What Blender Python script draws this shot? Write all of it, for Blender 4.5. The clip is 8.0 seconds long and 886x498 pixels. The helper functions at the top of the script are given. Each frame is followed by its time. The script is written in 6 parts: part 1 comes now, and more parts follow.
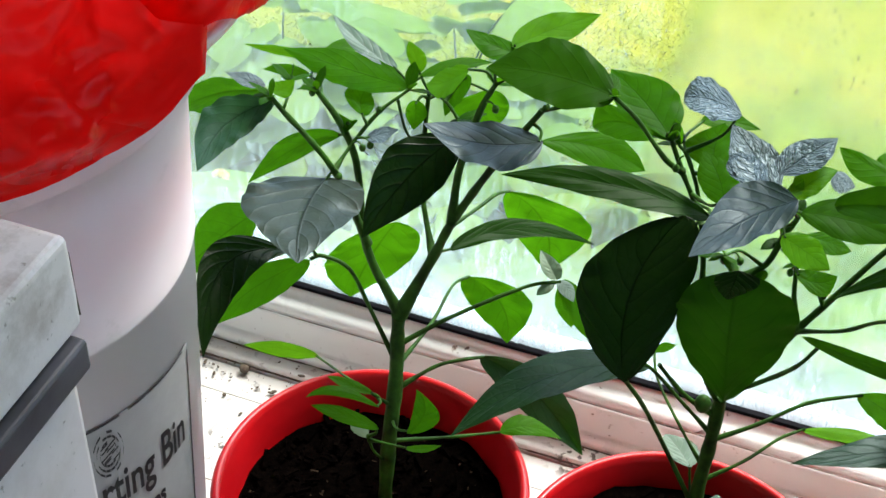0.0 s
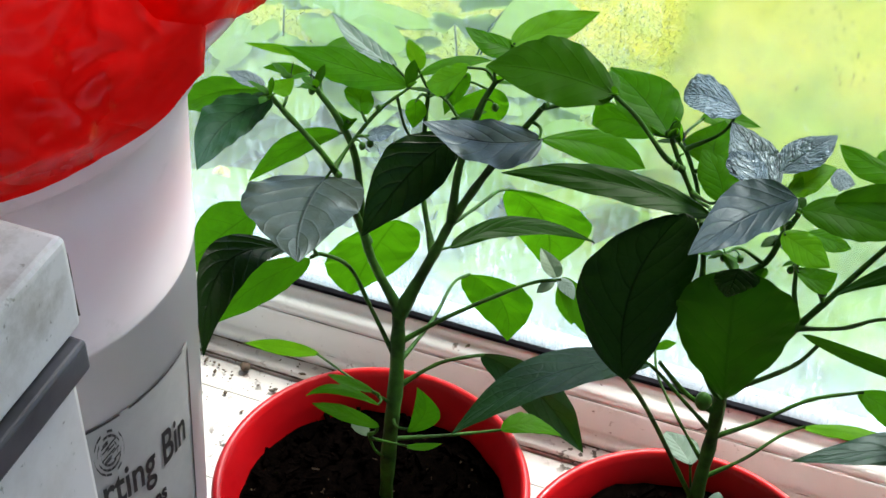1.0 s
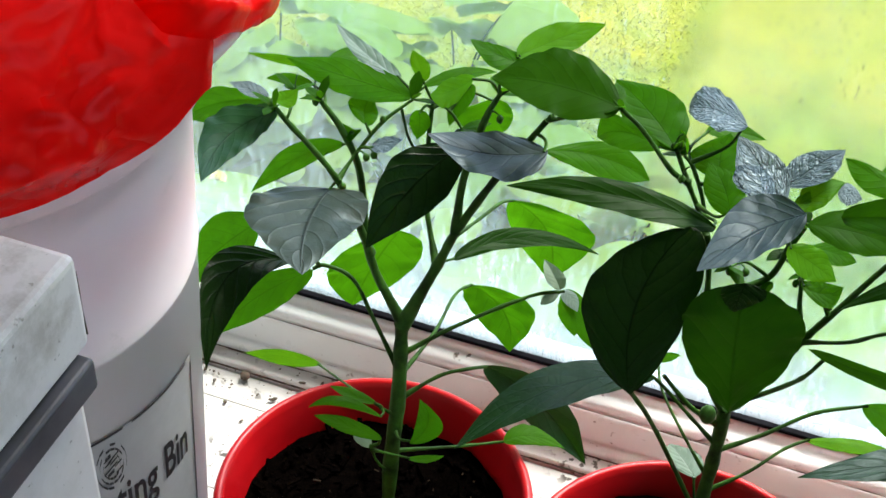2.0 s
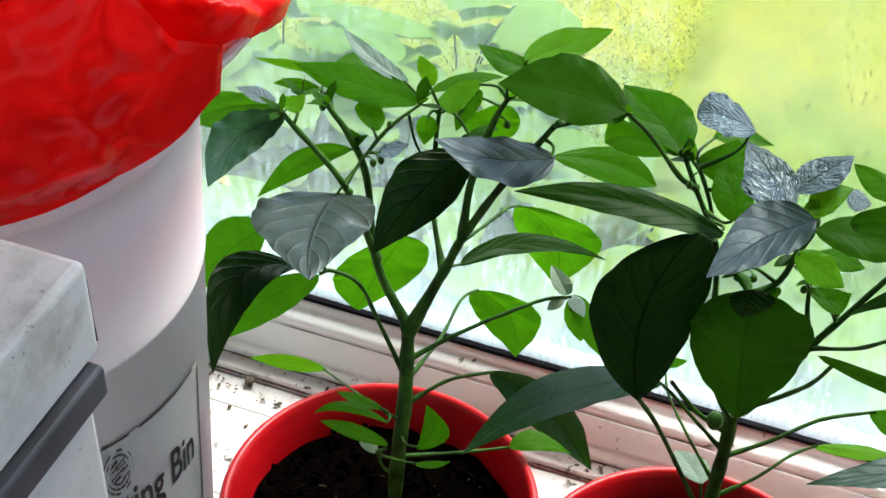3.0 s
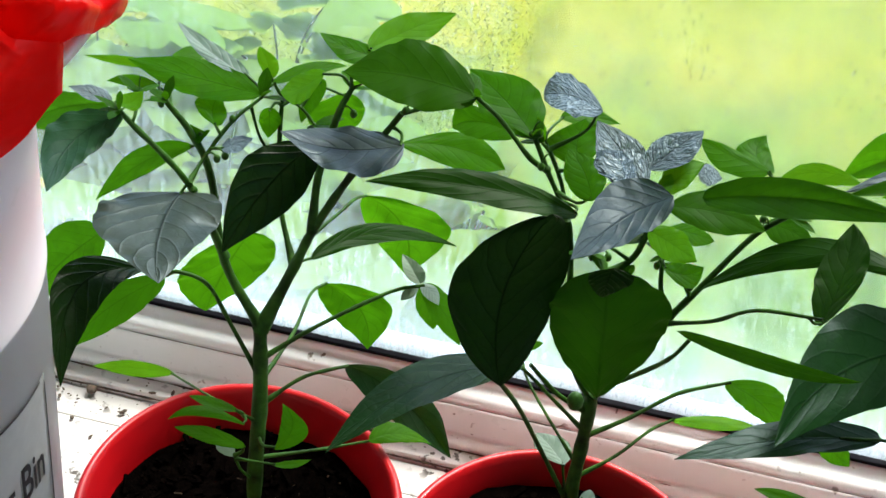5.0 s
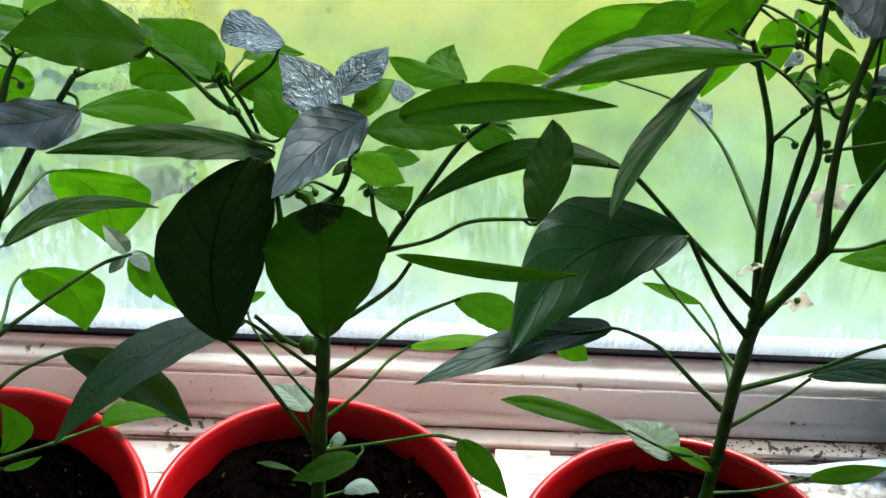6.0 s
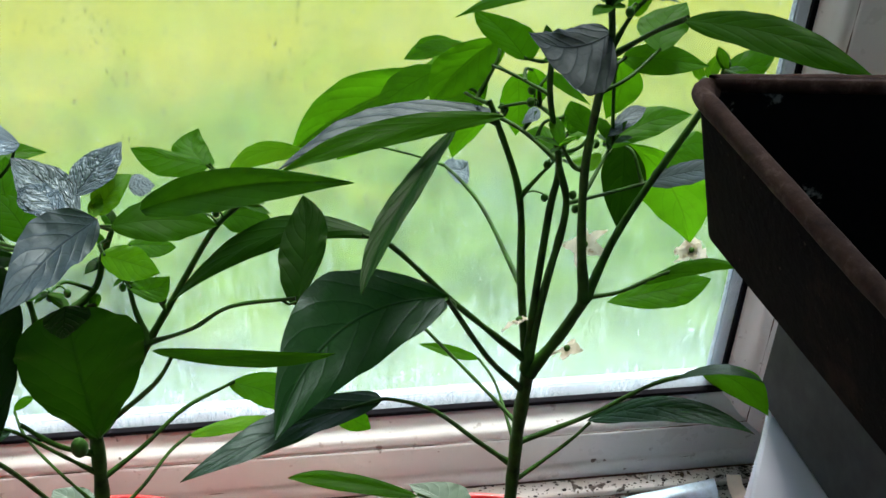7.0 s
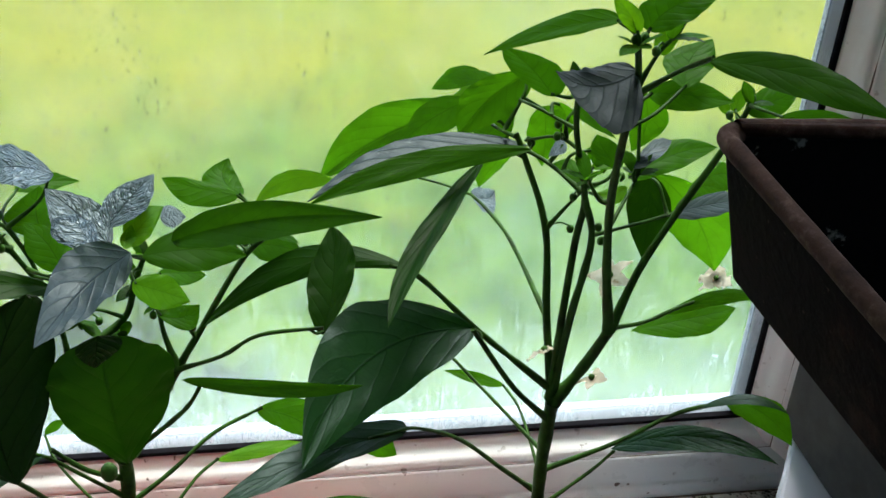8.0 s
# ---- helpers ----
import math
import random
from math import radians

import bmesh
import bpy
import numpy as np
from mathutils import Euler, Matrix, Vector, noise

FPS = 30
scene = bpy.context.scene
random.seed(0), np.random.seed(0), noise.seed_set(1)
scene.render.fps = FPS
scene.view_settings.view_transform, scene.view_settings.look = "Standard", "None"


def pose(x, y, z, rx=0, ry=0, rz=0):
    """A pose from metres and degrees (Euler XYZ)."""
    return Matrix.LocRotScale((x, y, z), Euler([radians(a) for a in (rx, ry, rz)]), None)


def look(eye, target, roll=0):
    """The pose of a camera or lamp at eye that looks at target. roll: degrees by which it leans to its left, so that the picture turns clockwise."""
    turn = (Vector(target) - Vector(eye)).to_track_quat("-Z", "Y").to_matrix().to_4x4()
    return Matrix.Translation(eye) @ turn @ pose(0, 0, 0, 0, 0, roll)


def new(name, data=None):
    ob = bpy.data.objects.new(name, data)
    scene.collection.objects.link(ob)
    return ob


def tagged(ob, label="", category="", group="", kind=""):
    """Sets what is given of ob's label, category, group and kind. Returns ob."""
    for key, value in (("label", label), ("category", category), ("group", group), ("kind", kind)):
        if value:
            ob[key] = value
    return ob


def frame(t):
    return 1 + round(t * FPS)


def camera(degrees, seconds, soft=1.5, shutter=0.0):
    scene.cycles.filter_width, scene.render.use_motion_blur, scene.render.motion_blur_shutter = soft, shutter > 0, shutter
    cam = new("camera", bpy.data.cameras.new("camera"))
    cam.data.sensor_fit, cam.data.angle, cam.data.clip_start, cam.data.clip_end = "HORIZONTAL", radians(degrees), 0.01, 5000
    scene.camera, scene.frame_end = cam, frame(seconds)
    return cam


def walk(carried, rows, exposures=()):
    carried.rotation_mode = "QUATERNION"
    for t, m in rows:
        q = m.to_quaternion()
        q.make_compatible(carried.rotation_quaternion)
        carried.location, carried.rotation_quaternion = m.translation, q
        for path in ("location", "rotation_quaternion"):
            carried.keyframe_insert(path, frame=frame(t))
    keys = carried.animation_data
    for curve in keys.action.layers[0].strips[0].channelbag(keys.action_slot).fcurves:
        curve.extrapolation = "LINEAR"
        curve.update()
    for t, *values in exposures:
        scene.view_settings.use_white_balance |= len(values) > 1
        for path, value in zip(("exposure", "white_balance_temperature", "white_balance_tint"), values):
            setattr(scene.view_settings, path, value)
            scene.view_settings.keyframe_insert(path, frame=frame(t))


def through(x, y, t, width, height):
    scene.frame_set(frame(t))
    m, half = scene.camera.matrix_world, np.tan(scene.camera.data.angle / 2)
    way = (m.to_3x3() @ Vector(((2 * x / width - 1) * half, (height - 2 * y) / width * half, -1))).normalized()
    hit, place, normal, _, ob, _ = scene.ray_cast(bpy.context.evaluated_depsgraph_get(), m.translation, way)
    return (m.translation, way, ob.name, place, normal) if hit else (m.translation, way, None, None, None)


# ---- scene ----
import collections

cam = camera(32.982, 8.0)
PATH = [
    (0, look((0.2698, -0.6073, 0.9694), (0.0169, 0.1023, 0.3118), 1.92)),
    (0.5, look((0.2700, -0.6069, 0.9691), (0.0166, 0.1021, 0.3109), 2.01)),
    (1, look((0.2705, -0.6060, 0.9705), (0.0171, 0.1015, 0.3108), 1.71)),
    (1.5, look((0.2688, -0.6026, 0.9716), (0.0167, 0.1053, 0.3119), 1.62)),
    (2, look((0.2618, -0.6018, 0.9724), (0.0122, 0.1081, 0.3139), 2.10)),
    (3.5, look((0.2555, -0.5998, 0.9716), (0.0046, 0.1113, 0.3149), 2.12)),
    (4, look((0.2515, -0.5981, 0.9706), (0.0014, 0.1130, 0.3135), 2.24)),
    (4.2, look((0.2513, -0.5986, 0.9700), (0.0015, 0.1137, 0.3140), 2.37)),
    (5.3, look((0.2340, -0.5891, 0.9556), (0.1547, 0.1599, 0.2977), 5.33)),
    (5.5, look((0.2375, -0.5846, 0.9502), (0.1904, 0.1630, 0.2876), 4.97)),
    (5.7, look((0.2414, -0.5801, 0.9454), (0.2311, 0.1631, 0.2764), 5.04)),
    (6, look((0.2473, -0.5734, 0.9382), (0.2927, 0.1669, 0.2675), 4.83)),
    (6.2, look((0.2532, -0.5704, 0.9369), (0.3279, 0.1679, 0.2666), 4.99)),
    (6.5, look((0.2620, -0.5659, 0.9350), (0.3792, 0.1781, 0.2771), 4.41)),
    (6.7, look((0.2734, -0.5641, 0.9416), (0.4003, 0.1844, 0.2907), 4.85)),
    (7, look((0.2905, -0.5614, 0.9515), (0.4452, 0.1890, 0.3088), 4.31)),
    (7.2, look((0.2924, -0.5598, 0.9569), (0.4546, 0.1919, 0.3177), 4.51)),
    (7.5, look((0.2954, -0.5575, 0.9652), (0.4486, 0.1981, 0.3283), 4.11)),
    (8, look((0.2882, -0.5606, 0.9662), (0.4275, 0.1964, 0.3278), 3.89)),
]
EXPOSURE = 1.70
walk(cam, PATH, [(0.0, EXPOSURE + 0.2), (4.0, EXPOSURE + 0.16), (5.5, EXPOSURE + 0.1), (6.0, EXPOSURE + 0.02), (6.6, EXPOSURE - 0.02), (7.2, EXPOSURE - 0.1), (8.0, EXPOSURE - 0.12)])

# ---- light ----
world = bpy.data.worlds.new("world")
scene.world = world
world.use_nodes = True
nt = world.node_tree
sky = nt.nodes.new("ShaderNodeTexSky")
sky.sky_type, sky.sun_disc = "NISHITA", False
SUN_ELEVATION, SUN_AZIMUTH = 57, 22
sky.sun_elevation, sky.sun_rotation = radians(SUN_ELEVATION), radians(SUN_AZIMUTH)
nt.links.new(sky.outputs[0], nt.nodes["Background"].inputs[0])
nt.nodes["Background"].inputs[1].default_value = 0.15
sun_data = bpy.data.lights.new("sun", "SUN")
sun_data.energy, sun_data.angle, sun_data.color = 2.2, radians(22), (1.0, 0.97, 0.9)
sun = new("sun", sun_data)
sun_dir = Vector((math.sin(radians(SUN_AZIMUTH)) * math.cos(radians(SUN_ELEVATION)), math.cos(radians(SUN_AZIMUTH)) * math.cos(radians(SUN_ELEVATION)), math.sin(radians(SUN_ELEVATION))))
sun.matrix_world = look(sun_dir * 20, (0, 0, 0))


# ---- materials ----
class Nodes:
    """A small wrapper to write node materials in few lines."""

    def __init__(self, name):
        self.mat = bpy.data.materials.new(name)
        self.mat.use_nodes = True
        self.tree = self.mat.node_tree
        self.bsdf = self.tree.nodes["Principled BSDF"]
        self.out = self.tree.nodes["Material Output"]

    def add(self, kind, **values):
        n = self.tree.nodes.new("ShaderNode" + kind)
        for k, v in values.items():
            if k in ("operation", "blend_type", "data_type", "wave_type", "bands_direction", "noise_dimensions", "feature"):
                setattr(n, k, v)
        return n

    def link(self, a, b):
        self.tree.links.new(a, b)

    def coord(self, which="Object"):
        return self.add("TexCoord").outputs[which]

    def mapped(self, scale=(1, 1, 1), which="Object"):
        m = self.add("Mapping")
        self.link(self.coord(which), m.inputs["Vector"])
        m.inputs["Scale"].default_value = scale
        return m.outputs[0]

    def noise(self, scale, detail=4.0, rough=0.55, vector=None):
        n = self.add("TexNoise")
        n.inputs["Scale"].default_value, n.inputs["Detail"].default_value, n.inputs["Roughness"].default_value = scale, detail, rough
        self.link(vector if vector else self.coord(), n.inputs["Vector"])
        return n.outputs["Fac"]

    def ramp(self, fac, *stops):
        r = self.add("ValToRGB")
        while len(r.color_ramp.elements) < len(stops):
            r.color_ramp.elements.new(0.5)
        for e, (pos, c) in zip(r.color_ramp.elements, stops):
            e.position = pos
            e.color = (*c, 1) if not isinstance(c, (int, float)) else (c, c, c, 1)
        self.link(fac, r.inputs[0])
        return r.outputs[0]

    def mix(self, fac, a, b, blend="MIX"):
        m = self.add("Mix", data_type="RGBA", blend_type=blend)
        for sock, v in ((m.inputs[0], fac), (m.inputs[6], a), (m.inputs[7], b)):
            if isinstance(v, (int, float)):
                sock.default_value = v
            elif isinstance(v, tuple):
                sock.default_value = (*v, 1)
            else:
                self.link(v, sock)
        return m.outputs[2]

    def math(self, op, a, b=0.0):
        m = self.add("Math", operation=op)
        for sock, v in ((m.inputs[0], a), (m.inputs[1], b)):
            if isinstance(v, (int, float)):
                sock.default_value = v
            else:
                self.link(v, sock)
        return m.outputs[0]

    def bump(self, height, strength=0.3, distance=0.002):
        b = self.add("Bump")
        b.inputs["Strength"].default_value, b.inputs["Distance"].default_value = strength, distance
        self.link(height, b.inputs["Height"])
        self.link(b.outputs[0], self.bsdf.inputs["Normal"])
        return b.outputs[0]

    def set(self, **values):
        for k, v in values.items():
            sock = self.bsdf.inputs[k.replace("_", " ")]
            if isinstance(v, (int, float)):
                sock.default_value = v
            elif isinstance(v, tuple):
                sock.default_value = (*v, 1)
            else:
                self.link(v, sock)
        return self


def painted(name, colour, dirt, rough=0.4, specks=0.62, speck_scale=160, stain_scale=9, stain=0.4):
    """Painted or plastic surface with stains and dark specks."""
    n = Nodes(name)
    tone = n.ramp(n.noise(stain_scale, 6, 0.65), (0.42, colour), (0.75, tuple((1 - stain) * c + stain * d for c, d in zip(colour, dirt))))
    speck = n.ramp(n.noise(speck_scale, 2, 0.5), (specks, 0.0), (specks + 0.06, 1.0))
    cluster = n.ramp(n.noise(14, 3, 0.6), (0.5, 0.0), (0.62, 1.0))
    col = n.mix(n.math("MULTIPLY", speck, cluster), tone, dirt)
    n.set(Base_Color=col, Roughness=n.ramp(n.noise(40, 3), (0.3, rough - 0.08), (0.7, rough + 0.12)))
    n.bump(n.noise(220, 4), 0.12, 0.001)
    return n.mat


def grubby_enamel():
    """White enamel with brown-grey smudges and fine dark specks."""
    n = Nodes("cabinet_enamel")
    smudge = n.ramp(n.noise(26, 7, 0.7), (0.48, 0.0), (0.66, 0.9))
    speck = n.ramp(n.noise(260, 2, 0.5), (0.68, 0.0), (0.74, 0.7))
    col = n.mix(n.ramp(n.noise(4, 3), (0.3, 0.0), (0.7, 1.0)), (0.7, 0.65, 0.64), (0.62, 0.575, 0.565))
    col = n.mix(n.math("MULTIPLY", smudge, n.ramp(n.noise(5, 3), (0.42, 0.2), (0.6, 1.0))), col, (0.25, 0.2, 0.16))
    n.set(Base_Color=n.mix(speck, col, (0.2, 0.17, 0.14)), Roughness=n.ramp(n.noise(40, 3), (0.3, 0.3), (0.7, 0.5)))
    n.bump(n.noise(150, 4), 0.1, 0.001)
    return n.mat


def plain(name, colour, rough=0.4, vary=0.12, scale=30, bump=0.1, metal=0.0, gloss=0.5):
    n = Nodes(name)
    lo, hi = tuple(c * (1 - vary) for c in colour), tuple(min(1, c * (1 + vary)) for c in colour)
    n.set(Base_Color=n.ramp(n.noise(scale, 5, 0.6), (0.3, lo), (0.7, hi)), Roughness=n.ramp(n.noise(scale * 3, 3), (0.3, max(0.02, rough - 0.07)), (0.7, rough + 0.1)), Metallic=metal, Specular_IOR_Level=gloss)
    n.bump(n.noise(scale * 9, 4), bump, 0.001)
    return n.mat


def leaf_material(name, top, through, rough, gloss=0.5, thin=0.33, relief=0.2, pale_vein=0.25, crinkle=0.0, sheen_tint=(1.0, 1.0, 1.0)):
    """Pepper leaf: arching side veins, a fine net between them, waxy skin, lit through from behind. UV x runs along the leaf, y across it."""
    n = Nodes(name)
    sep = n.add("SeparateXYZ")
    n.link(n.coord("UV"), sep.inputs[0])
    side = n.math("SUBTRACT", sep.outputs[1], 0.5)
    across = n.math("ABSOLUTE", side)
    info = n.add("ObjectInfo").outputs["Random"]
    wob = n.math("MULTIPLY", n.noise(38, 3), 0.55)
    slant = n.math("SUBTRACT", sep.outputs[0], n.math("MULTIPLY", n.math("POWER", across, 1.25), 0.8))
    stagger = n.math("ADD", n.math("MULTIPLY", n.math("GREATER_THAN", side, 0.0), 0.37), info)
    lateral = n.math("PINGPONG", n.math("ADD", n.math("ADD", n.math("MULTIPLY", slant, 6.3), wob), stagger), 0.5)
    fade = n.math("SUBTRACT", 1.0, n.math("MULTIPLY", across, 1.5))
    side_vein = n.math("MULTIPLY", n.ramp(lateral, (0.0, 1.0), (0.055, 0.0)), fade)
    rib = n.ramp(across, (0.0, 1.0), (0.02, 0.0))
    cells = n.add("TexVoronoi", feature="DISTANCE_TO_EDGE")
    cells.inputs["Scale"].default_value = 230 if crinkle > 0.3 else 115
    warp = n.add("MixRGB")
    warp.inputs[0].default_value = 0.02
    n.link(n.coord(), warp.inputs[1])
    wn = n.add("TexNoise")
    wn.inputs["Scale"].default_value = 60
    n.link(n.coord(), wn.inputs["Vector"])
    n.link(wn.outputs["Color"], warp.inputs[2])
    n.link(warp.outputs[0], cells.inputs["Vector"])
    net = n.ramp(cells.outputs["Distance"], (0.0, 1.0), (0.09, 0.0))
    quilt = n.ramp(cells.outputs["Distance"], (0.0, 0.0), (0.14, 0.8), (0.4, 1.0))
    if crinkle > 0.3:
        fold = n.add("CombineXYZ")
        n.link(n.math("MULTIPLY", slant, 9.0), fold.inputs[0])
        n.link(n.math("MULTIPLY", side, 7.5), fold.inputs[1])
        n.link(n.math("MULTIPLY", info, 30.0), fold.inputs[2])
        ridge = n.math("MULTIPLY", n.math("ABSOLUTE", n.math("SUBTRACT", n.noise(1.0, 2, 0.55, fold.outputs[0]), 0.5)), 5.0)
        net = n.ramp(ridge, (0.0, 1.0), (0.22, 0.0))
        quilt = n.ramp(ridge, (0.0, 0.0), (0.5, 0.8), (1.0, 1.0))
    veins = n.math("MAXIMUM", n.math("MULTIPLY", side_vein, 0.75), rib)
    lines = n.math("MAXIMUM", veins, n.math("MULTIPLY", net, 0.12 + 0.8 * crinkle))
    tone = n.mix(n.ramp(n.noise(28, 5, 0.6), (0.3, 0.0), (0.75, 1.0)), tuple(0.62 * c for c in top), tuple(1.15 * c for c in top))
    tone = n.mix(n.math("MULTIPLY", info, 0.7), tone, tuple(c * f for c, f in zip(top, (1.7, 1.35, 1.0))))
    line = tuple(c * f for c, f in zip(top, (2.2, 1.7, 1.7))) if pale_vein > 0 else tuple(0.25 * c for c in top)
    # dark lines also put the shade of wrinkle creases into the colour
    tone = n.mix(n.math("MULTIPLY", lines, abs(pale_vein)), tone, line)
    spot = n.ramp(n.noise(120, 2, 0.5), (0.7, 0.0), (0.76, 0.6))
    tone = n.mix(spot, tone, tuple(c * f for c, f in zip(top, (1.6, 1.2, 1.5))))
    skin = n.math("MULTIPLY", gloss, n.math("SUBTRACT", 1.0, n.math("MULTIPLY", lines, 0.75 if pale_vein < 0 else 0.1)))
    skin = n.math("MULTIPLY", skin, n.ramp(n.noise(16, 4, 0.6), (0.3, 0.7), (0.65, 1.0)))
    n.set(Base_Color=tone, Roughness=n.ramp(n.noise(50, 4), (0.3, rough - 0.05), (0.7, rough + 0.07)), Specular_IOR_Level=skin, Specular_Tint=sheen_tint)
    puff = n.ramp(lateral, (0.0, 0.0), (0.1, 0.62), (0.25, 0.9), (0.5, 1.0))
    height = n.math("ADD", n.math("MULTIPLY", puff, 0.42), n.math("MULTIPLY", quilt, 0.07 + 0.9 * crinkle))
    height = n.math("ADD", height, n.math("MULTIPLY", n.noise(240, 3, 0.6), 0.1))
    normal = n.bump(n.math("SUBTRACT", height, n.math("MULTIPLY", rib, 0.5)), min(1.0, 1.5 * relief), 0.0018)
    tr = n.add("BsdfTranslucent")
    lit = n.mix(info, through, tuple(c * 0.7 for c in through))
    lit = n.mix(n.ramp(n.noise(22, 3), (0.35, 0.0), (0.7, 0.5)), lit, tuple(c * 0.55 for c in through))
    lit = n.mix(n.ramp(n.noise(95, 4, 0.6), (0.42, 0.0), (0.68, 0.45)), lit, tuple(c * 0.5 for c in through))
    n.link(n.mix(n.math("MULTIPLY", lines, 0.75), lit, tuple(0.3 * c for c in through)), tr.inputs["Color"])
    n.link(normal, tr.inputs["Normal"])
    m = n.add("MixShader")
    m.inputs[0].default_value = thin
    n.link(n.bsdf.outputs[0], m.inputs[1])
    n.link(tr.outputs[0], m.inputs[2])
    n.link(m.outputs[0], n.out.inputs["Surface"])
    return n.mat


# Blue sky sheen put into the reflection tint; h, t, n, s also greyed for it.
SKY_SHEEN = (0.72, 0.9, 1.0)
# b, m, k, d: shade put into darker copies of the leaf colour
LEAF = {"g": leaf_material("pepper_leaf", (0.016, 0.082, 0.002), (0.13, 0.47, 0.005), 0.44, 0.06, 0.40, 0.12, 0.15),
        "b": leaf_material("shaded_green_leaf", (0.006, 0.033, 0.0015), (0.02, 0.09, 0.0015), 0.45, 0.08, 0.26, 0.16, 0.1),
        "m": leaf_material("half_shaded_leaf", (0.012, 0.058, 0.002), (0.075, 0.28, 0.004), 0.45, 0.05, 0.34, 0.09, 0.22),
        "k": leaf_material("darkest_shaded_leaf", (0.003, 0.015, 0.0012), (0.008, 0.04, 0.001), 0.38, 0.15, 0.15, 0.42, -0.8, 0.05),
        "d": leaf_material("shaded_leaf", (0.005, 0.03, 0.007), (0.016, 0.085, 0.002), 0.42, 0.22, 0.2, 0.14, -0.7, 0.05, SKY_SHEEN),
        "h": leaf_material("sheened_leaf", (0.014, 0.026, 0.02), (0.016, 0.085, 0.002), 0.42, 0.55, 0.15, 0.2, -0.8, 0.02, SKY_SHEEN),
        "u": leaf_material("leaf_underside", (0.17, 0.27, 0.24), (0.08, 0.22, 0.05), 0.5, 0.3, 0.25, 0.2, 0.5),
        "q": leaf_material("bumpy_leaf", (0.005, 0.026, 0.005), (0.016, 0.085, 0.002), 0.42, 0.15, 0.2, 0.26, -0.6, 0.16, SKY_SHEEN),
        "y": leaf_material("young_leaf", (0.04, 0.17, 0.004), (0.24, 0.62, 0.006), 0.45, 0.12, 0.42, 0.1, 0.25),
        "t": leaf_material("sky_sheen_leaf", (0.02, 0.036, 0.038), (0.03, 0.12, 0.008), 0.42, 0.27, 0.2, 0.22, -0.8, 0.06, SKY_SHEEN),
        "n": leaf_material("grey_sheen_leaf", (0.02, 0.032, 0.042), (0.016, 0.07, 0.006), 0.5, 0.1, 0.15, 0.24, -0.7, 0.06, SKY_SHEEN),
        "s": leaf_material("wrinkled_sheen_leaf", (0.085, 0.14, 0.175), (0.05, 0.13, 0.03), 0.36, 0.9, 0.2, 0.45, -0.85, 0.6, SKY_SHEEN)}
STEM = plain("green_stem", (0.021, 0.07, 0.006), 0.55, 0.7, 60, 0.4, 0.0, 0.16)
BUD = plain("bud_green", (0.03, 0.1, 0.009), 0.5, 0.4, 200, 0.2, 0.0, 0.2)
RED = plain("red_pot_plastic", (0.41, 0.003, 0.006), 0.36, 0.2, 12, 0.06, 0.0, 0.35)
UPVC = painted("window_plastic", (0.67, 0.71, 0.70), (0.12, 0.1, 0.08), 0.32, 0.66, 120, 5, 0.14)
SILL = painted("sill_paint", (0.56, 0.55, 0.53), (0.06, 0.05, 0.04), 0.5, 0.56, 130, 7)
GASKET = plain("gasket_rubber", (0.004, 0.004, 0.006), 0.8, 0.3, 60, 0.1, 0.0, 0.05)
CEILING = plain("ceiling_paint", (0.8, 0.81, 0.83), 0.8, 0.04, 6, 0.1)
PLASTER = plain("wall_paint", (0.29, 0.295, 0.305), 0.7, 0.06, 6, 0.2)
FLOOR = plain("floor_boards", (0.16, 0.13, 0.1), 0.5, 0.3, 5, 0.2)
CABINET = grubby_enamel()
TRIM = plain("grey_trim", (0.075, 0.073, 0.085), 0.4, 0.45, 18, 0.1)
SPACER = plain("spacer_metal", (0.3, 0.33, 0.4), 0.5, 0.9, 420, 0.1)
SPACERWHITE = plain("white_spacer", (0.75, 0.77, 0.82), 0.5, 0.1, 60, 0.1)
GREYBOX = plain("dark_grey_board", (0.009, 0.0088, 0.0088), 0.8, 0.15, 20, 0.1)
WHITEBOX = plain("pale_box_plastic", (0.42, 0.44, 0.5), 0.7, 0.05, 8, 0.05)
INK = plain("label_ink", (0.015, 0.015, 0.017), 0.5, 0.3, 90, 0.05)
LABEL = plain("label_paper", (0.34, 0.34, 0.34), 0.5, 0.05, 40, 0.05)


def bin_material():
    n = Nodes("bin_plastic")
    # milky plastic: the red bag's glow painted pink above, the unlit wall below painted grey
    sep = n.add("SeparateXYZ")
    n.link(n.add("NewGeometry").outputs["Position"], sep.inputs[0])
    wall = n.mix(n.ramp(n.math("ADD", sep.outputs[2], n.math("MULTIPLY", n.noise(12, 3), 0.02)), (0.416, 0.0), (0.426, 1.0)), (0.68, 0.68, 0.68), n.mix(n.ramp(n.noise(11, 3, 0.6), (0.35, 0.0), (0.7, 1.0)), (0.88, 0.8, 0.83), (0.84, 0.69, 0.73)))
    scuff = n.mix(n.ramp(n.noise(26, 5, 0.7), (0.62, 0.0), (0.76, 0.6)), wall, (0.55, 0.52, 0.5))
    n.set(Base_Color=scuff, Roughness=0.35)
    n.bump(n.noise(60, 3), 0.05, 0.001)
    tr = n.add("BsdfTranslucent")
    tr.inputs["Color"].default_value = (0.9, 0.87, 0.87, 1)
    m = n.add("MixShader")
    m.inputs[0].default_value = 0.3
    n.link(n.bsdf.outputs[0], m.inputs[1])
    n.link(tr.outputs[0], m.inputs[2])
    n.link(m.outputs[0], n.out.inputs["Surface"])
    return n.mat


